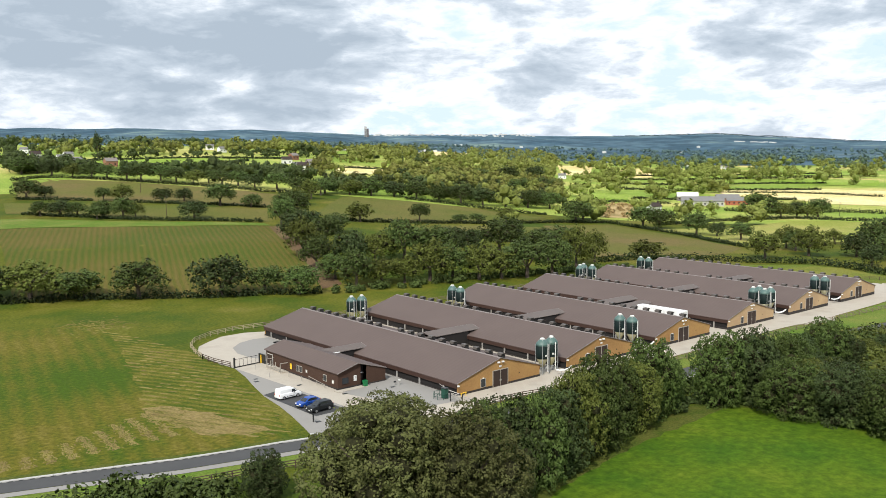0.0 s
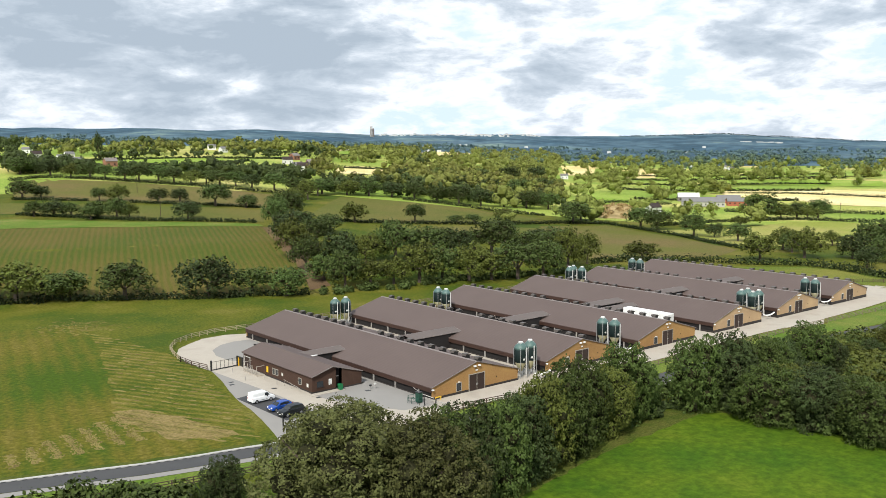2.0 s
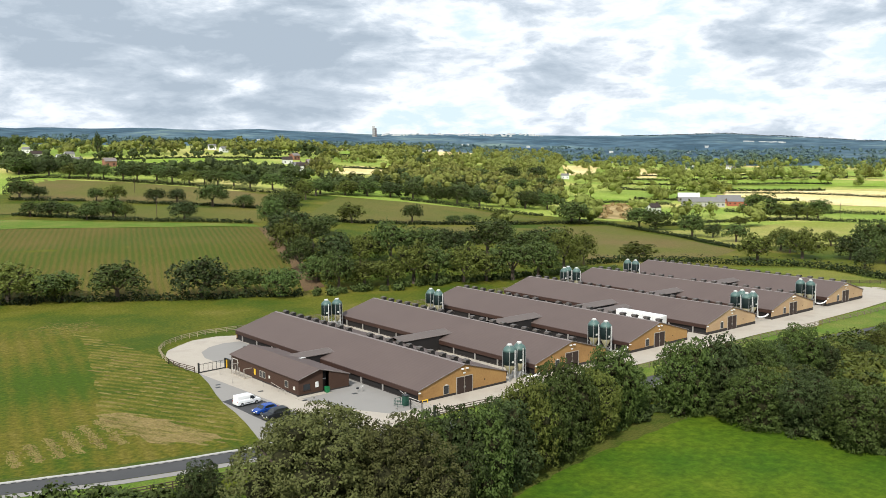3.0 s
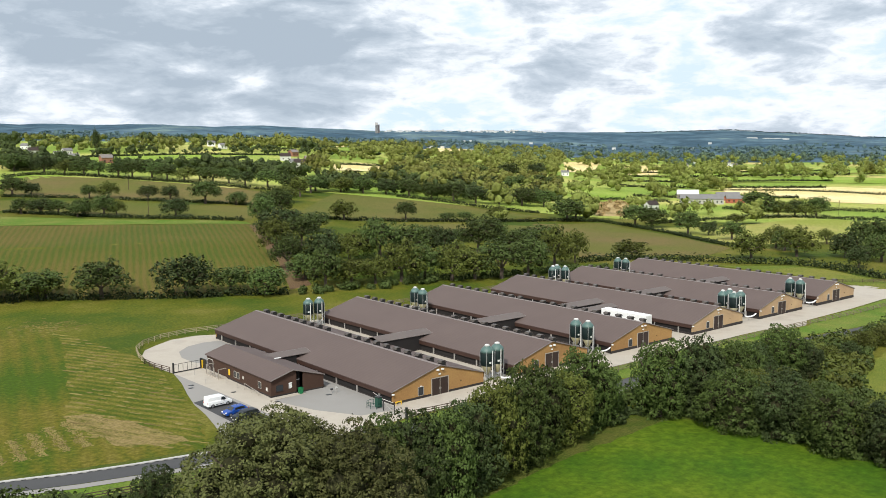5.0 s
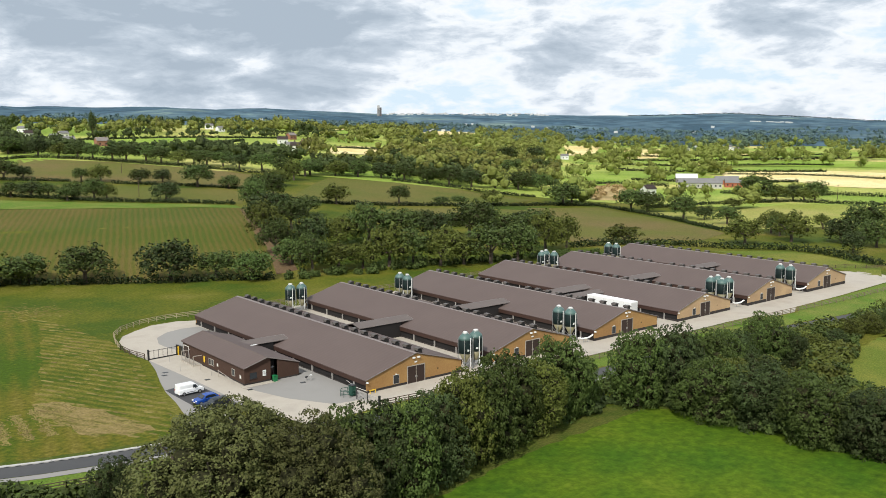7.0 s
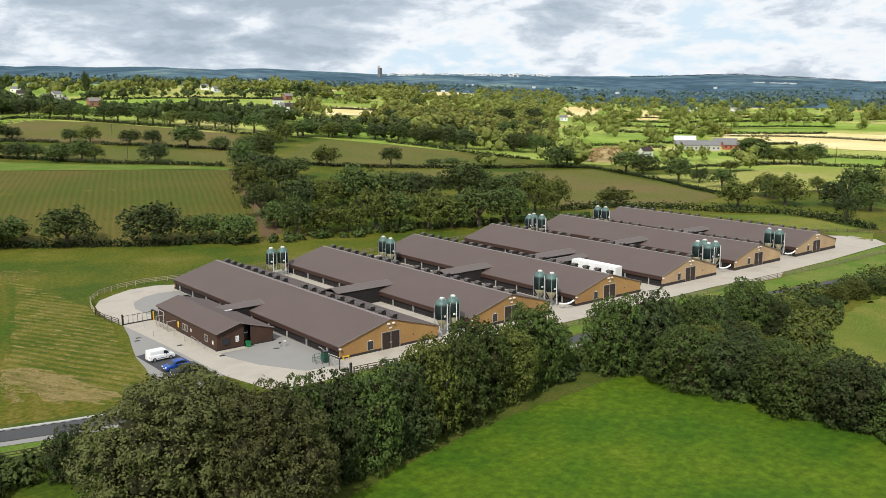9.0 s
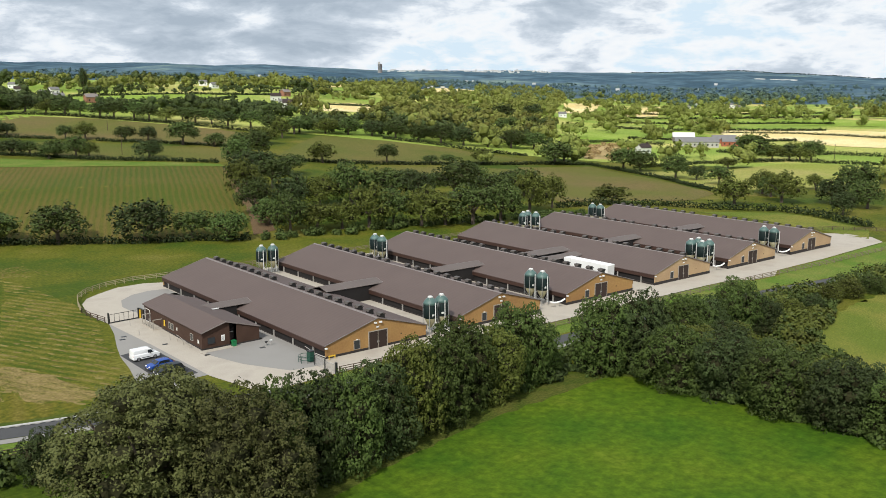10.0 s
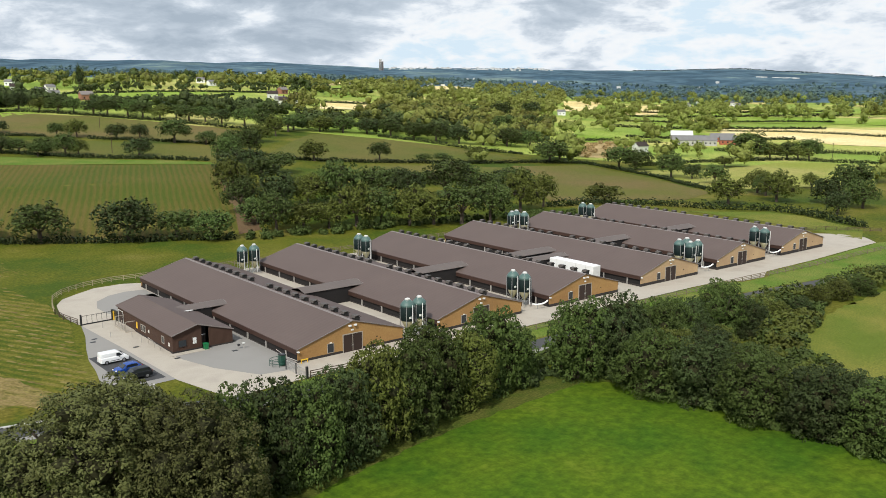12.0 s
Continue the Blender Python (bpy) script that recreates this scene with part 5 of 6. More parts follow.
st = thing("stone_block", "flat white block on the verge", "block", (-23.4, 3.2, 0.06))
part("block", boxed(-0.7, 0.7, -0.22, 0.22, 0, 0.16, bevel=0.03), M_OFFWHITE, st)
tk = thing("tank_store", "stack of white wrapped pallets behind the sheds", "pallet stack", (130.0, 73.0, 0.3))
for i, (x, h) in enumerate(((-2.6, 1.6), (0.0, 1.9), (2.6, 1.5))):
    part("pallet_load", boxed(x - 1.1, x + 1.1, -1, 1, 0, h, bevel=0.1), M_WHITE, tk)

# ---- trees ----


def crown_mesh(name, leaves_of, seed, lobes, clumps, leaves, leaf, low=0.16, squat=0.85, loose=0.30, core=2, reach=3.35, bough=(1.15, 1.75), heart=2.5, belly=0.16):
    """A crown about 10 m wide and 10 m high over the ground: boughs that carry rounded leaf clumps, each clump a dome of small leaves, with dark gaps between the clumps."""
    rng = np.random.default_rng(seed)
    cen, rad = [], []
    for i in range(lobes):
        u = (i + 0.5) / lobes
        a = 2 * math.pi * (i * 0.618 + rng.uniform(-0.06, 0.06))
        wide = math.sin(math.pi * (belly + (0.90 - belly) * u)) ** 0.8
        r = reach * wide * rng.uniform(0.62, 1.08)
        cen.append((r * math.cos(a), r * math.sin(a), 10 * (low + (0.94 - low) * (0.10 + 0.80 * u)) - 0.5))
        rad.append(rng.uniform(*bough) * (0.75 + 0.35 * wide))
    cen.append((0, 0, 10 * (low + 0.48 * (1 - low))))
    rad.append(heart)
    cen, rad = np.array(cen), np.array(rad)
    sq = np.array((1, 1, squat))
    verts, faces = [], []
    bm = bmesh.new()
    bmesh.ops.create_icosphere(bm, subdivisions=core, radius=1.0)
    base = np.array([v.co[:] for v in bm.verts])
    tris = [[v.index for v in f.verts] for f in bm.faces]
    bm.free()
    for c, r in zip(cen, rad):  # solid heart of each bough, coloured dark as the shade inside the crown
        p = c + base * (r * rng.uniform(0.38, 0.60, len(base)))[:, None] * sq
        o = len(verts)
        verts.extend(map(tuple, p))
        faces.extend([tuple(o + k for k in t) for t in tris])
    heart_faces = len(faces)
    # clump centres spread over the outside of the boughs
    share = rad ** 2 / (rad ** 2).sum()
    mids, outs, sizes = [], [], []
    for c, r, s in zip(cen, rad, share):
        for _ in range(int(clumps * s * 6.0)):
            d = rng.normal(size=3)
            d[2] += 0.15
            d /= np.linalg.norm(d)
            m = c + d * r * rng.uniform(0.86, 1.06) * sq
            q = np.linalg.norm((m - cen) / sq, axis=1) / rad
            if (q < 0.78).sum() > 0:
                continue
            gap = 0.70 * math.sqrt(160 / clumps)
            if mids and np.min(np.linalg.norm(np.array(mids) - m, axis=1)) < gap:
                continue
            mids.append(m)
            outs.append(d)
            sizes.append(gap * rng.uniform(0.70, 1.12))
    mids, outs, sizes = np.array(mids), np.array(outs), np.array(sizes)
    own = rng.choice(len(mids), leaves, p=sizes ** 2 / (sizes ** 2).sum())
    d = rng.normal(size=(leaves, 3)) + outs[own] * 0.9 + np.array((0, 0, 0.45))
    d /= np.linalg.norm(d, axis=1)[:, None]
    ragged_r = rng.uniform(0.72, 1.08, leaves) + loose * rng.random(leaves) ** 6
    p = mids[own] + d * (sizes[own] * ragged_r)[:, None]
    deep = leaves // 6  # leaves deeper inside the boughs
    own = rng.choice(len(rad), deep, p=share)
    e = rng.normal(size=(deep, 3)) + np.array((0, 0, 0.2))
    e /= np.linalg.norm(e, axis=1)[:, None]
    p[:deep] = cen[own] + e * (rad[own] * rng.uniform(0.60, 0.88, deep))[:, None] * sq
    d[:deep] = e
    nor = d + rng.normal(size=(leaves, 3)) * 0.38
    nor /= np.linalg.norm(nor, axis=1)[:, None]
    t = np.cross(nor, rng.normal(size=(leaves, 3)))
    t /= np.linalg.norm(t, axis=1)[:, None] + 1e-9
    b = np.cross(nor, t)
    sz = leaf * rng.uniform(0.6, 1.4, leaves)[:, None]
    o = len(verts)
    quad = np.stack([p - t * sz * 0.9 + nor * sz * 0.1, p - b * sz * 0.6 - nor * sz * 0.15, p + t * sz, p + b * sz * 0.62 - nor * sz * 0.2], 1).reshape(-1, 3)
    verts.extend(map(tuple, quad))
    faces.extend([(o + 4 * i, o + 4 * i + 1, o + 4 * i + 2, o + 4 * i + 3) for i in range(leaves)])
    me = bpy.data.meshes.new(name)
    me.from_pydata(verts, [], faces)
    me.materials.append(leaves_of)
    me.materials.append(M_HEARTSHADE)
    me.polygons.foreach_set("material_index", [1] * heart_faces + [0] * (len(faces) - heart_faces))
    return me


def trunk_mesh(name, seed, fork=0.30, limbs=6, sides=7):
    rng = random.Random(seed)
    bm = bmesh.new()
    top = Vector((rng.uniform(-0.3, 0.3), rng.uniform(-0.3, 0.3), 10 * fork))
    tube(bm, (0, 0, -0.4), (0, 0, 0.5), 0.62, sides, 0.42)
    tube(bm, (0, 0, 0.5), top, 0.42, sides, 0.32)
    for i in range(limbs):
        a = 2 * math.pi * i / limbs + rng.uniform(-0.4, 0.4)
        out = rng.uniform(1.6, 3.2)
        mid = top + Vector((math.cos(a) * out * 0.5, math.sin(a) * out * 0.5, rng.uniform(0.8, 1.8)))
        end = mid + Vector((math.cos(a) * out * 0.6, math.sin(a) * out * 0.6, rng.uniform(0.8, 2.4)))
        tube(bm, top, mid, 0.20, 6, 0.13)
        tube(bm, mid, end, 0.13, 5, 0.05)
    me = mesh_of(bm, name)
    me.materials.append(M_BARK)
    return me


TRUNKS = [trunk_mesh("trunk", 10 + i) for i in range(3)]
NEAR_CROWNS = {}
for key, mat, seed, lobes, clumps, leaves, leaf in (("oak", L_OAK, 1, 30, 420, 32000, 0.095), ("oak2", L_OAK, 2, 34, 420, 32000, 0.095), ("green", L_GREEN, 3, 22, 260, 10800, 0.163), ("green2", L_GREEN, 4, 26, 230, 10800, 0.163), ("olive", L_OLIVE, 5, 24, 250, 10800, 0.163), ("dark", L_DARK, 6, 22, 240, 10800, 0.163)):
    me = crown_mesh("crown", mat, seed, lobes, clumps, leaves, leaf, low=0.06, loose=0.5, core=1)
    NEAR_CROWNS[key] = me
MID_CROWNS = {}
for key, mat, seed, lobes, low in (("a", L_MID, 21, 15, 0.42), ("b", L_MID, 22, 18, 0.28), ("c", L_MID, 23, 13, 0.44), ("d", L_DARK, 24, 16, 0.30), ("olive", L_OLIVE, 25, 14, 0.28)):
    me = crown_mesh("crown", mat, seed, lobes, 110, 2100, 0.300, low=low, core=1, reach=4.0, bough=(0.75, 1.75), heart=1.5, loose=0.6, belly=0.30)
    MID_CROWNS[key] = me

PROTOTYPES = {}


def plant(key, crown, x, y, w, h, turn, name, label, group, sink=0.0):
    """A tree of that crown width and height; trees of a kind share their meshes."""
    place = Matrix.Translation((x, y, ground(x, y) - sink)) @ Matrix.Rotation(turn, 4, "Z") @ Matrix.Diagonal((w / 10 * 1.12, w / 10 * 1.12, h / 10, 1))
    if (key, name) in PROTOTYPES:
        first = PROTOTYPES[key, name]
        ob = copy_thing(first, place @ Matrix.Diagonal((1 / first.scale.x, 1 / first.scale.y, 1 / first.scale.z, 1)))
        return tagged(ob, label)
    t = thing(name, label, "tree", group=group)
    part("trunk", TRUNKS[len(PROTOTYPES) % 3], M_BARK, t, "grey-brown bark")
    part("crown", crown, crown.materials[0], t)
    t.matrix_world = place
    PROTOTYPES[key, name] = t
    return t


trng = random.Random(5)
ROW = [
    ("oak", -42, -35.8, 17, 16.2), ("oak2", -35, -40.8, 14, 15.2), ("oak2", -38, -29.8, 14, 14.7), ("dark", -47.3, -18.5, 5.6, 6.8), ("green", -29.8, -37.4, 9.6, 13.6),
    ("dark", -24, -36.8, 10, 13.0), ("green2", -20, -37.4, 9.2, 12.8), ("dark", -14, -35.4, 9.2, 12.2), ("olive", -8.5, -34.4, 9.2, 13.4), ("green", -3, -33.6, 9.7, 13),
    ("green2", 3, -30.6, 9.7, 13.7), ("olive", 9, -31, 8.8, 11.1), ("green", 15, -29, 9.7, 13.7), ("green2", 20, -28, 7.9, 9.8), ("dark", -60, -36, 9, 6.5),
]
for key, x, y, w, h in ROW:
    names = {"oak": "broad grey-green oak in the near tree row", "oak2": "broad grey-green oak in the near tree row", "green": "leafy green ash in the near tree row", "green2": "leafy green ash in the near tree row", "olive": "yellowish green tree in the near row", "dark": "dark green bushy tree in the near row"}
    plant(key, NEAR_CROWNS[key], x, y, w, h * 1.07, trng.uniform(0, 6.28), "hedgerow_tree", names[key], "near tree row", 0.6)
COPSE = [
    ("green", 34, -30, 10, 10.5), ("dark", 40, -33, 10, 10.5), ("green2", 37, -41, 10, 9.8), ("olive", 43, -40, 9, 8.6), ("dark", 40, -48, 10, 9.6), ("green", 47, -34, 9, 9.2),
    ("green2", 53, -32, 9, 8.4), ("dark", 52, -40, 9, 7.4), ("green", 39, -56, 10, 9.8), ("dark", 41, -64, 10, 9.6), ("green2", 47, -50, 9, 8.0), ("olive", 48, -59, 8, 7.0),
    ("green", 42, -72, 10, 9.2), ("dark", 47, -67, 9, 8.0), ("green2", 44, -80, 9, 8.2), ("dark", 61, -30, 8, 7.0), ("green", 69, -31, 9, 8.8), ("dark", 72, -33, 7, 6.4),
    ("olive", 60, -37, 7, 5.4), ("dark", 80, -31, 6, 4.6), ("olive", 88, -30, 6, 4.0), ("green", 54, -47, 7, 6.0), ("dark", 97, -30, 5, 3.6), ("olive", 105, -29, 6, 4.4), ("dark", 50, -76, 7, 5.5), ("olive", 112, -30, 6, 4.6), ("green", 120, -31, 6, 4.5),
]
for key, x, y, w, h in COPSE:
    x, y, h = x - 4.5, y - 2.5, h * (1.36 if y > -37 and x < 76 else 1.12)
    plant(key, NEAR_CROWNS[key], x, y, w, h, trng.uniform(0, 6.28), "copse_tree", "leafy tree in the copse beside the pasture" if h > 7 else "low leafy shrub on the copse edge", "copse", 0.7)

plant("poplar", MID_CROWNS["d"], 176, 680, 6.5, 24, 0.0, "poplar_tree", "tall narrow dark poplar beside white houses", "poplars")
kinds = ["a", "b", "c", "d"]
for group, rows, label in (("field edge trees", EDGE_a + EDGE2_a, "spreading oak on the hedged field edge"),
                           ("wood behind the sheds", WOOD_a + WOOD_b, "leafy tree in the wood behind the sheds"),
                           ("field trees", FIELD_a + FIELD_b, "rounded field tree standing in a hedge"),
                           ("eastern trees", RIGHT_a, "rounded tree among the eastern pastures"),
                           ("upper tree line", LINE_a + LINE_b + LINE_c, "tree in the line above the fields")):
    for i, (x, y, w, h) in enumerate(rows):
        # more light olive crowns in the east, as colour for its sunshine
        key = kinds[(i * 7 + len(group)) % 4] if trng.random() > (0.5 if group == "eastern trees" else 0.28 if group.startswith("wood") else 0.15) else "olive"
        if group.startswith("wood"):
            w, h = w * trng.uniform(0.72, 1.04), h * trng.uniform(0.82, 1.30)
        plant(key, MID_CROWNS[key], x, y, w, h, trng.uniform(0, 6.28), group.replace(" ", "_").replace("trees", "tree").replace("line", "line_tree").replace("wood_behind_the_sheds", "woodland_tree"), label, group, 0.04 * h)


def leaf_cloud(name, spots, leaf, mat, label, category, seed, kind=""):
    """Hedges and scrub: leaf sprays heaped round the given (x, y, z, radius, count) spots."""
    rng = np.random.default_rng(seed)
    verts, faces = [], []
    for x, y, z, r, n in spots:
        d = rng.normal(size=(n, 3))
        d /= np.linalg.norm(d, axis=1)[:, None]
        p = np.array((x, y, z)) + d * r * (0.35 + 0.65 * rng.random(n)[:, None])
        nor = d + rng.normal(size=(n, 3)) * 0.5 + np.array((0, 0, 0.3))
        nor /= np.linalg.norm(nor, axis=1)[:, None]
        t = np.cross(nor, rng.normal(size=(n, 3)))
        t /= np.linalg.norm(t, axis=1)[:, None] + 1e-9
        b = np.cross(nor, t)
        sz = leaf * (0.6 + 0.8 * rng.random(n))[:, None]
        o = len(verts)
        quad = np.stack([p - t * sz, p - b * sz * 0.7 - nor * sz * 0.2, p + t * sz, p + b * sz * 0.7 - nor * sz * 0.2], 1).reshape(-1, 3)
        verts.extend(map(tuple, quad))
        faces.extend([(o + 4 * i, o + 4 * i + 1, o + 4 * i + 2, o + 4 * i + 3) for i in range(n)])
    me = bpy.data.meshes.new(name)
    me.from_pydata(verts, [], faces)
    me.materials.append(mat)
    return tagged(new(name, me), label, category, kind=kind)


def hedge(line, height, label, seed, density=34, leaf=0.42):
    rng = random.Random(seed)
    spots = []
    for x, y in along(line, 1.5):
        h = height * rng.uniform(0.75, 1.25)
        x, y = x + rng.uniform(-0.3, 0.3), y + rng.uniform(-0.3, 0.3)
        spots.append((x, y, ground(x, y) + h * 0.42, h * 0.62, density))
    leaf_cloud("hedge", spots, leaf, L_HEDGE, label, "hedge", seed)


for i, (line, height) in enumerate(((HEDGE_1, 2.4), (HEDGE_1B, 2.4), (HEDGE_2, 1.8), (HEDGE_3, 1.8), (HEDGE_4, 1.8), (HEDGE_5, 2.2), (HEDGE_6, 2.0), (HEDGE_7, 2.0), (HEDGE_8, 3.0), (HEDGE_9, 2.2), (HEDGE_10, 2.4), (HEDGE_11, 2.6), (HEDGE_12, 3.0), (HEDGE_13, 2.6))):
    hedge(line, height, "dark clipped field hedge" if i < 5 else "leafy hedge between fields", 100 + i)


for i, (line, height) in enumerate((([(150, 634), (185, 638), (274, 630), (350, 645)], 2.6), ([(160, 561), (191, 515), (240, 558), (279, 598)], 2.4), ([(560, 420), (620, 348), (680, 275)], 2.8), ([(640, 470), (705, 392), (770, 315)], 2.8), ([(720, 540), (800, 445), (880, 350)], 3.0), ([(800, 620), (890, 510), (980, 400)], 3.0), ([(480, 330), (520, 282), (560, 235)], 2.6), ([(330, 545), (405, 553), (470, 620)], 2.6))):
    hedge(line, height, "dark hedge round sunlit far fields", 130 + i, 14, 0.8)


def scrub(spots2, label, seed, mat, leaf=0.33, per=112):
    rng = random.Random(seed)
    spots = []
    for x, y, r in spots2:
        for _ in range(3):
            a = rng.uniform(0, 6.28)
            px, py = x + math.cos(a) * r * 0.5, y + math.sin(a) * r * 0.5
            spots.append((px, py, ground(px, py) + r * 0.45, r * rng.uniform(0.55, 0.8), per))
    leaf_cloud("scrub", spots, leaf, mat, label, "bushes", seed, kind="stuff")


srng = random.Random(9)
EDGE_A = [(-60, -46.4), (-31, -38.8), (-17, -34.4), (-4, -32.2), (9, -31.0), (20, -30.8), (31, -31)]
under = [(x + srng.uniform(-0.6, 0.6), y + srng.uniform(0.3, 2.4), srng.uniform(0.9, 2.0)) for x, y in along(EDGE_A, 1.5)]
scrub(under, "brambly dark undergrowth below the tree row", 301, L_DARK)
skirt = [(x + srng.uniform(-1, 1), y + srng.uniform(2, 7), srng.uniform(1.4, 3.0)) for x, y in along(EDGE_A, 2.6)]
scrub(skirt, "leafy green understorey of the tree row", 307, L_GREEN)
edge2 = [(33 + srng.uniform(-0.5, 3.5) + 2.6 * (i / 44), -32 - 1.15 * i, srng.uniform(1.1, 2.5)) for i in range(44)]
scrub(edge2, "green bramble edge of the copse", 302, L_GREEN)
edge3 = [(98 - i * 1.55 + srng.uniform(-1, 1), -32 - 0.35 * i - 0.018 * i * i, srng.uniform(0.9, 1.8)) for i in range(30)]
scrub(edge3, "olive scrub along the pasture edge", 303, L_OLIVE)
edge4 = [(-8 + i * 2.2, -20 - 2.5 * math.sin(i * 0.7) - 2, srng.uniform(0.8, 1.6)) for i in range(14)]
scrub(edge4, "leafy bushes between lane and trees", 304, L_GREEN)
woodfront = [(46 + i * 4.2 + srng.uniform(-1, 1), 109 - i * 1.1 + srng.uniform(-2, 1), srng.uniform(1.4, 2.8)) for i in range(26)]
scrub(woodfront, "shrubby green edge of the wood", 305, L_MID, 0.38, 112)
waste = [(60, -33), (112, -33), (97, -36), (73, -43), (63, -55), (57, -72), (56, -92), (52, -92), (51, -60)]
wild = []
while len(wild) < 90:
    x, y = srng.uniform(53, 118), srng.uniform(-92, -34)
    if inside(x, y, waste):
        wild.append((x, y, srng.uniform(1.0, 2.6)))
scrub(wild[::2], "olive-brown scrub on rough ground", 310, L_OLIVE, 0.32, 110)
scrub(wild[1::2], "green thorn scrub on rough ground", 311, L_GREEN, 0.32, 110)
north = [(33 + i * 1.35 + srng.uniform(-0.8, 0.8), -22.5 - 0.062 * i - srng.uniform(0, 5.0), srng.uniform(1.3, 2.9) + (0.8 if 38 < i < 54 or i > 60 else 0.0)) for i in range(92)]
scrub(north[::2], "dense green scrub between copse and lane", 308, L_GREEN)
scrub(north[1::2], "olive-brown scrub beside the lane", 309, L_OLIVE)
mound = []
while len(mound) < 44:
    x, y = srng.uniform(319, 421), srng.uniform(222, 298)
    if inside(x, y, P_ROUGH):
        mound.append((x, y, srng.uniform(1.2, 3.2)))
scrub(mound, "dry tan weeds on the spoil mound", 312, L_DRY, 0.55, 40)
corner = [(-61, -7.4, 3.0), (-58.6, -8.4, 3.1), (-64, -7.6, 2.7), (-55.6, -10.6, 2.4), (-53, -12, 2.2), (-50.4, -13.4, 2.2), (-67, -8.2, 3.2), (-71, -8.4, 3.4), (-57, -13, 3.0), (-61, -12, 3.2), (-52, -16, 2.4), (-55, -18, 2.7)]
scrub(corner, "low green bushes beside the lane", 306, L_GREEN)

# ---- far woodland, houses, town ----


ZONE_SUNNY = [(227, 432), (349, 595), (503, 748), (706, 957), (893, 1049), (1200, 1290), (1300, 1240), (1127, 1004), (746, 660), (502, 434), (390, 326), (331, 285), (297, 302), (274, 314), (264, 354), (262, 391), (227, 393)]
ZONE_BELT = [(98, 510), (150, 478), (215, 450), (225, 405), (194, 395), (147, 444), (92, 488)]
ZONE_LEFT = [(109, 722), (117, 666), (108, 541), (84, 472), (50, 467)]
ZONE_UPPER = [(183, 901), (328, 887), (574, 1028), (1159, 1405), (866, 1046), (523, 777), (322, 701), (195, 689), (144, 750)]


def far_wood(name, d0, d1, count, size, sprays, mat, label, seed, clear=0.42, stretch=1.0, zone=None, lobes=6, az0=2, az1=80, vista=True, open_fields=True):
    """Many far trees in one mesh: each a few leafy lobes clad in coarse sprays, in copses, belts and along hedge lines."""
    rng = np.random.default_rng(seed)
    polys = [f[1] for f in FIELDS]
    homes = [(x, y) for _, x, y in HOUSES]
    spots, tries = [], 0
    while len(spots) < count and tries < count * 14:
        tries += 1
        if zone:
            x, y = rng.uniform(min(p[0] for p in zone), max(p[0] for p in zone)), rng.uniform(min(p[1] for p in zone), max(p[1] for p in zone))
            if not inside(x, y, zone) or noise.noise((x / 90, y / 90, 9.0)) < -clear:
                continue
        else:
            az, d = rng.uniform(az0, az1), math.sqrt(rng.uniform(d0 * d0, d1 * d1))
            x, y = CX + d * math.sin(radians(az)), CY + d * math.cos(radians(az))
            u, v = (x * 0.8 + y * 0.6) / (62 * stretch), (y * 0.8 - x * 0.6) / (105 * stretch)
            on_line = abs(u - round(u)) < 0.09 or abs(v - round(v)) < 0.06
            if not on_line and noise.noise((x / (150 * stretch), y / (150 * stretch), 4.0)) < clear - 0.5:
                continue
        if open_fields and any(inside(x, y, o) for o in polys):
            continue
        # open ground before the sunlit fields
        out = math.hypot(x - CX, y - CY)
        ux, uy = (x - CX) / out, (y - CY) / out
        if vista and any(inside(x + ux * s, y + uy * s, o) for s in (25, 50, 80) for o in (P_STRAW2, P_LIME2, P_STRAW1, P_LIME1, P_STRAW4, P_STRAW5, P_LIME5, P_LIME3, P_STRAW3, P_LIME4)):
            continue
        # gardens stay open in front of the houses
        if any(math.hypot(x - hx, y - hy) < 9 or (abs((x - hx) * uy - (y - hy) * ux) < 7 and 0 < (hx - x) * ux + (hy - y) * uy < 95) for hx, hy in homes):
            continue
        spots.append((x, y, ground(x, y)))
    spots = np.array(spots)
    n = len(spots)
    w = size * rng.uniform(0.55, 1.4, n)
    h = w * rng.uniform(0.72, 1.15, n) * (1.0 if sprays > 30 else 0.7)
    cen = rng.normal(size=(n, lobes, 3)) * np.array((0.21, 0.21, 0.13))
    rad = rng.uniform(0.14, 0.27, (n, lobes))
    dims = np.stack([w, w, h], 1)
    base = spots + np.stack([w * 0, w * 0, h * 0.48], 1)
    bm = bmesh.new()
    bmesh.ops.create_icosphere(bm, subdivisions=1, radius=1.0)
    ball = np.array([v.co[:] for v in bm.verts])
    tris = np.array([[v.index for v in f.verts] for f in bm.faces])
    bm.free()
    hub = (cen[:, :, None, :] + ball[None, None] * (rad[:, :, None] * rng.uniform(0.62, 0.92, (n, lobes, len(ball))) * (1.0 if sprays > 30 else 1.25))[..., None]) * dims[:, None, None, :] + base[:, None, None, :]
    verts = hub.reshape(-1, 3)
    faces = (tris[None] + (np.arange(n * lobes) * len(ball))[:, None, None]).reshape(-1, 3).tolist()
    which = rng.integers(0, lobes, (n, sprays))
    d = rng.normal(size=(n, sprays, 3))
    d[:, :, 2] += 0.35
    d /= np.linalg.norm(d, axis=2)[:, :, None]
    c = np.take_along_axis(cen, which[:, :, None].repeat(3, 2), 1)
    rr = np.take_along_axis(rad, which, 1)[:, :, None]
    p = (c + d * rr * rng.uniform(0.95, 1.22, (n, sprays, 1))) * dims[:, None, :] + base[:, None, :]
    nor = d + rng.normal(size=d.shape) * 0.3
    nor /= np.linalg.norm(nor, axis=2)[:, :, None]
    t = np.cross(nor, rng.normal(size=d.shape))
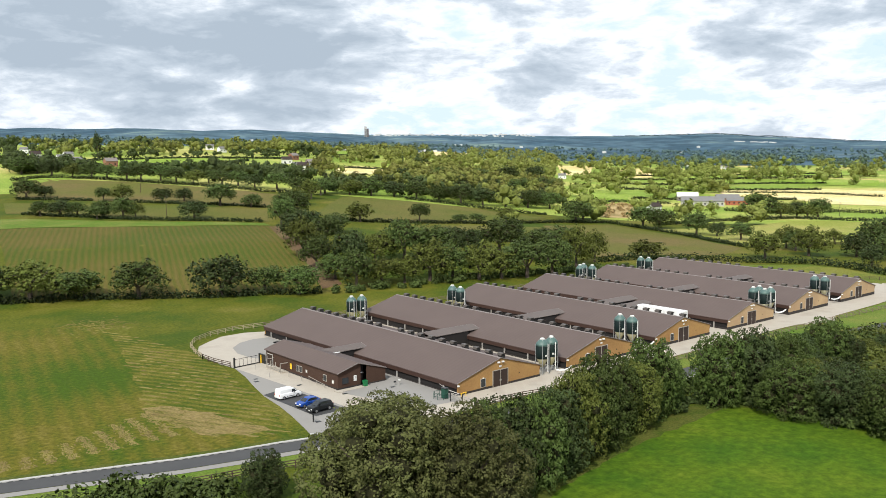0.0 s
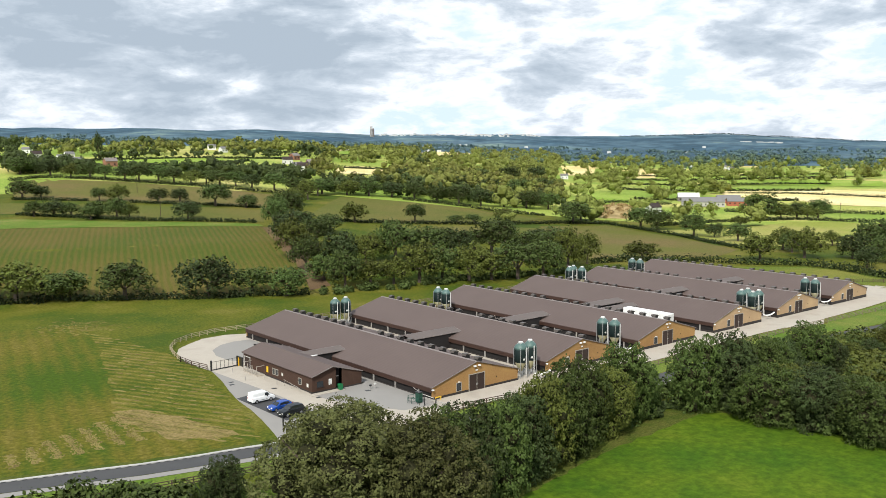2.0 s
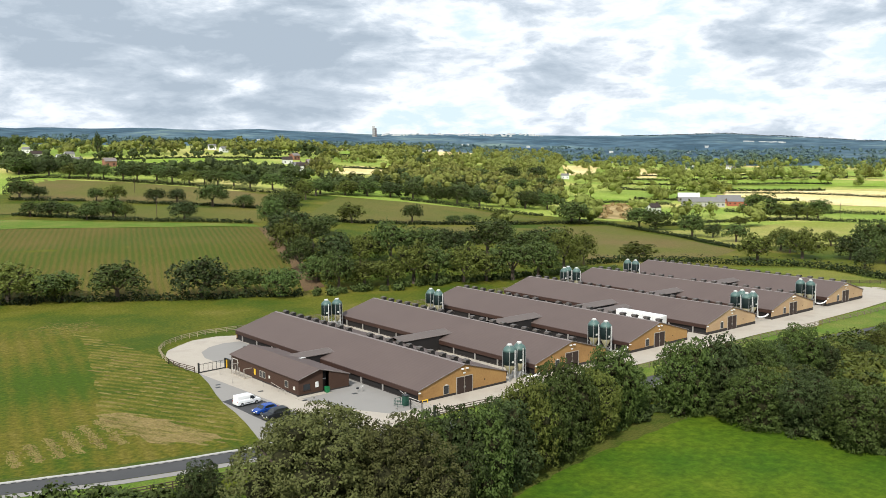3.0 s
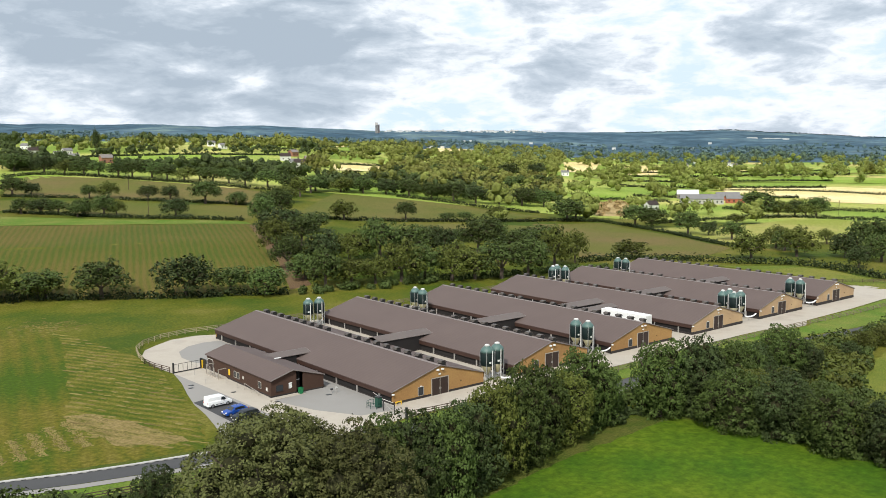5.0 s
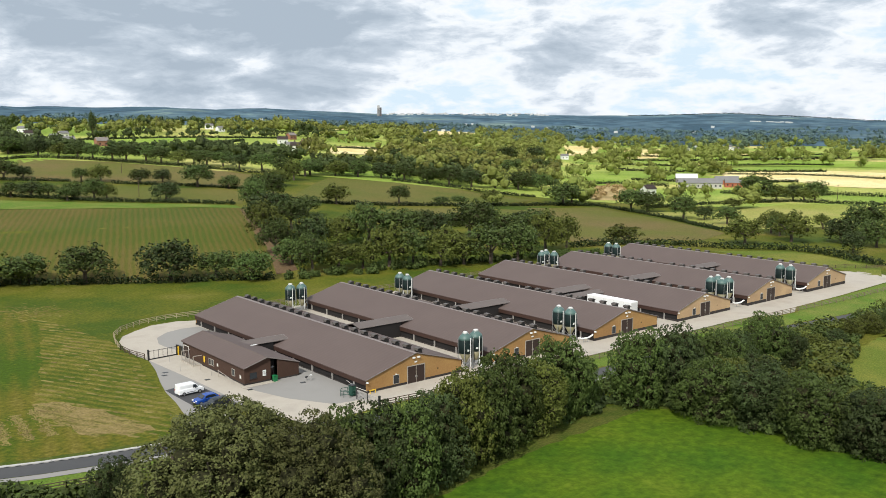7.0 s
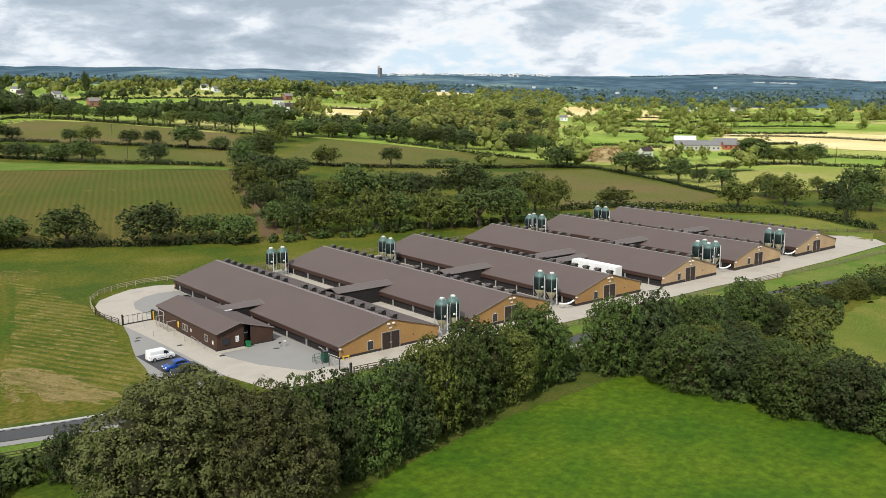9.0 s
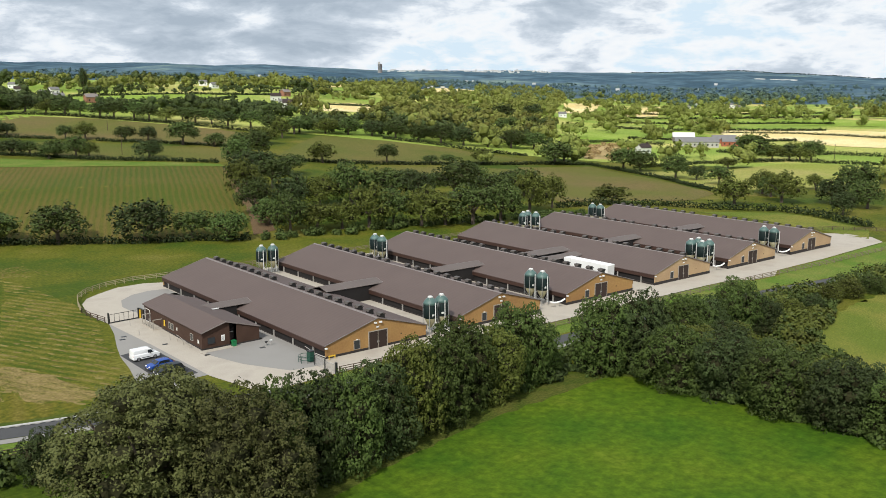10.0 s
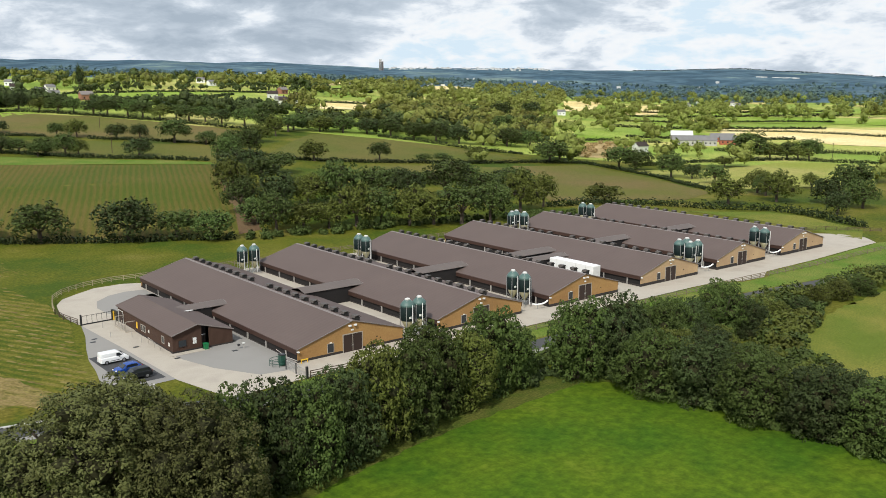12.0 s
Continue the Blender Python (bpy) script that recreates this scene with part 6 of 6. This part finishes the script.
    t /= np.linalg.norm(t, axis=2)[:, :, None] + 1e-9
    b = np.cross(nor, t)
    s = (w * 0.72 / math.sqrt(sprays))[:, None, None] * rng.uniform(0.6, 1.25, (n, sprays, 1))
    quad = np.stack([p - t * s, p - b * s * 0.7 - nor * s * 0.2, p + t * s, p + b * s * 0.7 - nor * s * 0.2], 2).reshape(-1, 3)
    faces += (np.arange(len(quad)).reshape(-1, 4) + len(verts)).tolist()
    me = bpy.data.meshes.new(name)
    me.from_pydata(np.concatenate([verts, quad]).tolist(), [], faces)
    me.materials.append(mat)
    tagged(new(name, me), label, "woodland", kind="stuff")


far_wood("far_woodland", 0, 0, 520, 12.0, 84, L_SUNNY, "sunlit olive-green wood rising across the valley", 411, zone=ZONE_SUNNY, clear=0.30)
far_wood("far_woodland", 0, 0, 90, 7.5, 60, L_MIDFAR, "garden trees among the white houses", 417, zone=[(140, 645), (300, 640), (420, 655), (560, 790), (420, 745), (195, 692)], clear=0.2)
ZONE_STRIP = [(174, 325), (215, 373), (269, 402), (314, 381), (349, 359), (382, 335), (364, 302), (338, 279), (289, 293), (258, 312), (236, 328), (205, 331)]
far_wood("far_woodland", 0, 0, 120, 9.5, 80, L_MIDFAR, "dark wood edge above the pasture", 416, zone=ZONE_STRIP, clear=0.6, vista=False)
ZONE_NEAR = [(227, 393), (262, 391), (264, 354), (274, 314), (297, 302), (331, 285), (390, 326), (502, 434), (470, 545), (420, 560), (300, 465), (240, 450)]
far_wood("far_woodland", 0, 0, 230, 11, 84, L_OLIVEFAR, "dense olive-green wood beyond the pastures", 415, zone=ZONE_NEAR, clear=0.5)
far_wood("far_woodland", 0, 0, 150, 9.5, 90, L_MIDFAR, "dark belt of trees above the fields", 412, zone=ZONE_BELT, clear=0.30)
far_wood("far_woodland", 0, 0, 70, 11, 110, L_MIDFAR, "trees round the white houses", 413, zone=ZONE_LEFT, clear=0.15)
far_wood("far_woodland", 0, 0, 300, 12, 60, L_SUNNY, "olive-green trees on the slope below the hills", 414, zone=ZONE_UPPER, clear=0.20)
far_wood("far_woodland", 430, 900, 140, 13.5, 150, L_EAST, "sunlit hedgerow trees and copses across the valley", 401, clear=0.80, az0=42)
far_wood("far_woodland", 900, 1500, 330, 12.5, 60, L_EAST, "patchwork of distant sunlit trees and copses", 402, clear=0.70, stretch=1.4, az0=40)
far_wood("far_woodland", 900, 1500, 300, 11, 50, L_MIDFAR, "distant dark green trees and copses", 404, clear=0.62, stretch=1.4, az1=40)
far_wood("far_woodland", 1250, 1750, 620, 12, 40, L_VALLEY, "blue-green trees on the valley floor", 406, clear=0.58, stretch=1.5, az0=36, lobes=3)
ZONE_VILLAGE = [(903, 612), (1033, 649), (1036, 595), (637, 340), (560, 300), (592, 375)]
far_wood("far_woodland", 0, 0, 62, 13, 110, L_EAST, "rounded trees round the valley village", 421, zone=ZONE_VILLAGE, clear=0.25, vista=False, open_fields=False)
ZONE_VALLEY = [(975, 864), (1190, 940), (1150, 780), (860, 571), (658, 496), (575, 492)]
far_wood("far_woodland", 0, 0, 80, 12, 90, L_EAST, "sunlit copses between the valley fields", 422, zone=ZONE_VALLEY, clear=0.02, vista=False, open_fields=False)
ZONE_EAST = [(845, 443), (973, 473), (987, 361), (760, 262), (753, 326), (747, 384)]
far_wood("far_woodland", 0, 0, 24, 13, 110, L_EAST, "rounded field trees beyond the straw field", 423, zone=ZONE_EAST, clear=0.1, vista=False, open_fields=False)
far_wood("distant_woodland", 1650, 2300, 2600, 10, 6, L_HAZEBLUE, "wooded valley side tinted blue with haze", 403, clear=0.22, stretch=1.8, lobes=3)
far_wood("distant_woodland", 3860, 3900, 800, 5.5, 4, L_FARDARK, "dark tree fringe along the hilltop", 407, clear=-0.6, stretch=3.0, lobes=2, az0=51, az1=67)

HOUSE_LOOK = {"brick_barn": (M_REDBRICK, M_SLATE, 17, 7, 3.2), "white": (M_WHITE, M_SLATE, 9, 6, 4.2), "cream": (M_OFFWHITE, M_DOOR, 10, 7, 4.6), "red": (M_BRICK, M_TRIM, 10, 7, 4.6), "barn": (M_TRIM, M_OFFWHITE, 16, 8, 3.4), "barn2": (M_KERB, M_SLATE, 30, 8, 3.6)}


def build_house(kind, x, y, turn):
    wall, roof, l, w, h = HOUSE_LOOK[kind]
    if "barn" not in kind:
        l, w, h = l * 0.88, w * 0.85, h * 0.85
    s = thing("farm_barn" if "barn" in kind else "house", {"white": "white rendered house with grey roof among trees", "cream": "cream house with brown roof among trees", "red": "brick house with pitched roof among trees", "barn": "pale low barn with light roof", "barn2": "long grey farm building with pitched roof", "brick_barn": "red brick farm building with slate roof"}[kind], "house", (x, y, ground(x, y) + 0.2), turn)
    part("wall", prism(bmesh.new(), [(-w / 2, -1), (w / 2, -1), (w / 2, h), (0, h + w * 0.36), (-w / 2, h)], 0, -l / 2, l / 2), wall, s)
    for sy in (-1, 1):
        part("roof", prism(bmesh.new(), [(sy * (w / 2 + 0.4), h - 0.25), (0, h + w * 0.36 + 0.1), (0, h + w * 0.36 + 0.35), (sy * (w / 2 + 0.4), h)], 0, -l / 2 - 0.3, l / 2 + 0.3), roof, s)
    n = int(l // 3)
    for i in range(n):
        xx = -l / 2 + (i + 0.5) * l / n
        for z in (1.0,):
            part("window", boxed(xx - 0.5, xx + 0.5, -w / 2 - 0.06, -w / 2 + 0.02, z, z + 1.2), M_GLASS, s)
    if "barn" not in kind:
        part("chimney", boxed(l / 2 - 1.4, l / 2 - 0.6, -0.4, 0.4, h + w * 0.25, h + w * 0.36 + 1.3), M_DOOR, s)


for i, (kind, x, y) in enumerate(HOUSES):
    build_house(kind, x, y, -50 if "barn" in kind else -40 + (i * 53) % 60)

tower = thing("office_tower", "lone grey tower block on the skyline", "tower", (CX + 3500 * math.sin(radians(35.2)), CY + 3500 * math.cos(radians(35.2)), 88), -35)
part("shaft", boxed(-8, 2, -8, 8, 0, 46), M_KERB, tower)
part("shaft", boxed(2, 9, -8, 8, 0, 38), M_TRIM, tower)
for i in range(9):
    part("window_band", boxed(-7.5, 8.5, -8.15, -8.0, 3 + i * 3.9, 4.8 + i * 3.9), M_GLASS, tower)


def far_buildings(name, label, az0, az1, d0, d1, count, seed, long=1.0, zoff=0.0, tall=1.0):
    rng = random.Random(seed)
    bm = bmesh.new()
    for _ in range(count):
        az, d = rng.uniform(az0, az1), rng.uniform(d0, d1)
        x, y = CX + d * math.sin(radians(az)), CY + d * math.cos(radians(az))
        z = ground(x, y) + zoff
        w, h = rng.uniform(4, 11) * long, rng.uniform(1.5, 4.5) * tall
        box(bm, x - w / 2, x + w / 2, y - 4, y + 4, z - 5, z + h)
    me = mesh_of(bm, name)
    me.materials.append(M_OFFWHITE)
    tagged(new(name, me), label, "buildings", kind="stuff")


far_buildings("distant_town", "pale specks of a town along the skyline", 35.6, 46, 3600, 3880, 130, 501, zoff=1)
far_buildings("distant_village", "scattered pale farmhouses on the far slopes", 8, 70, 1500, 2600, 34, 502, 0.5, zoff=3, tall=0.5)
# low boxes stand in for a cream field strip; no buildings there
far_buildings("distant_cream_strip", "long cream field strip on the far hillside, made of low boxes", 58.4, 60.8, 3000, 3040, 12, 503, 2.6, zoff=1, tall=0.5)


def utility_pole(x, y, h):
    s = thing("utility_pole", "thin wooden utility pole standing in a field", "pole", (x, y, ground(x, y)))
    part("shaft", tube(bmesh.new(), (0, 0, -0.5), (0, 0, h), 0.16, 8, 0.11), M_DARKTIMBER, s)
    part("crossarm", boxed(-0.9, 0.9, -0.06, 0.06, h - 0.7, h - 0.55), M_DARKTIMBER, s)
    for px in (-0.75, 0.0, 0.75):
        part("insulator", tube(bmesh.new(), (px, 0, h - 0.55), (px, 0, h - 0.30), 0.05, 6), M_OFFWHITE, s)


for x, y in ((89, 364), (63, 269), (448, 147)):
    utility_pole(x, y, 9.0)
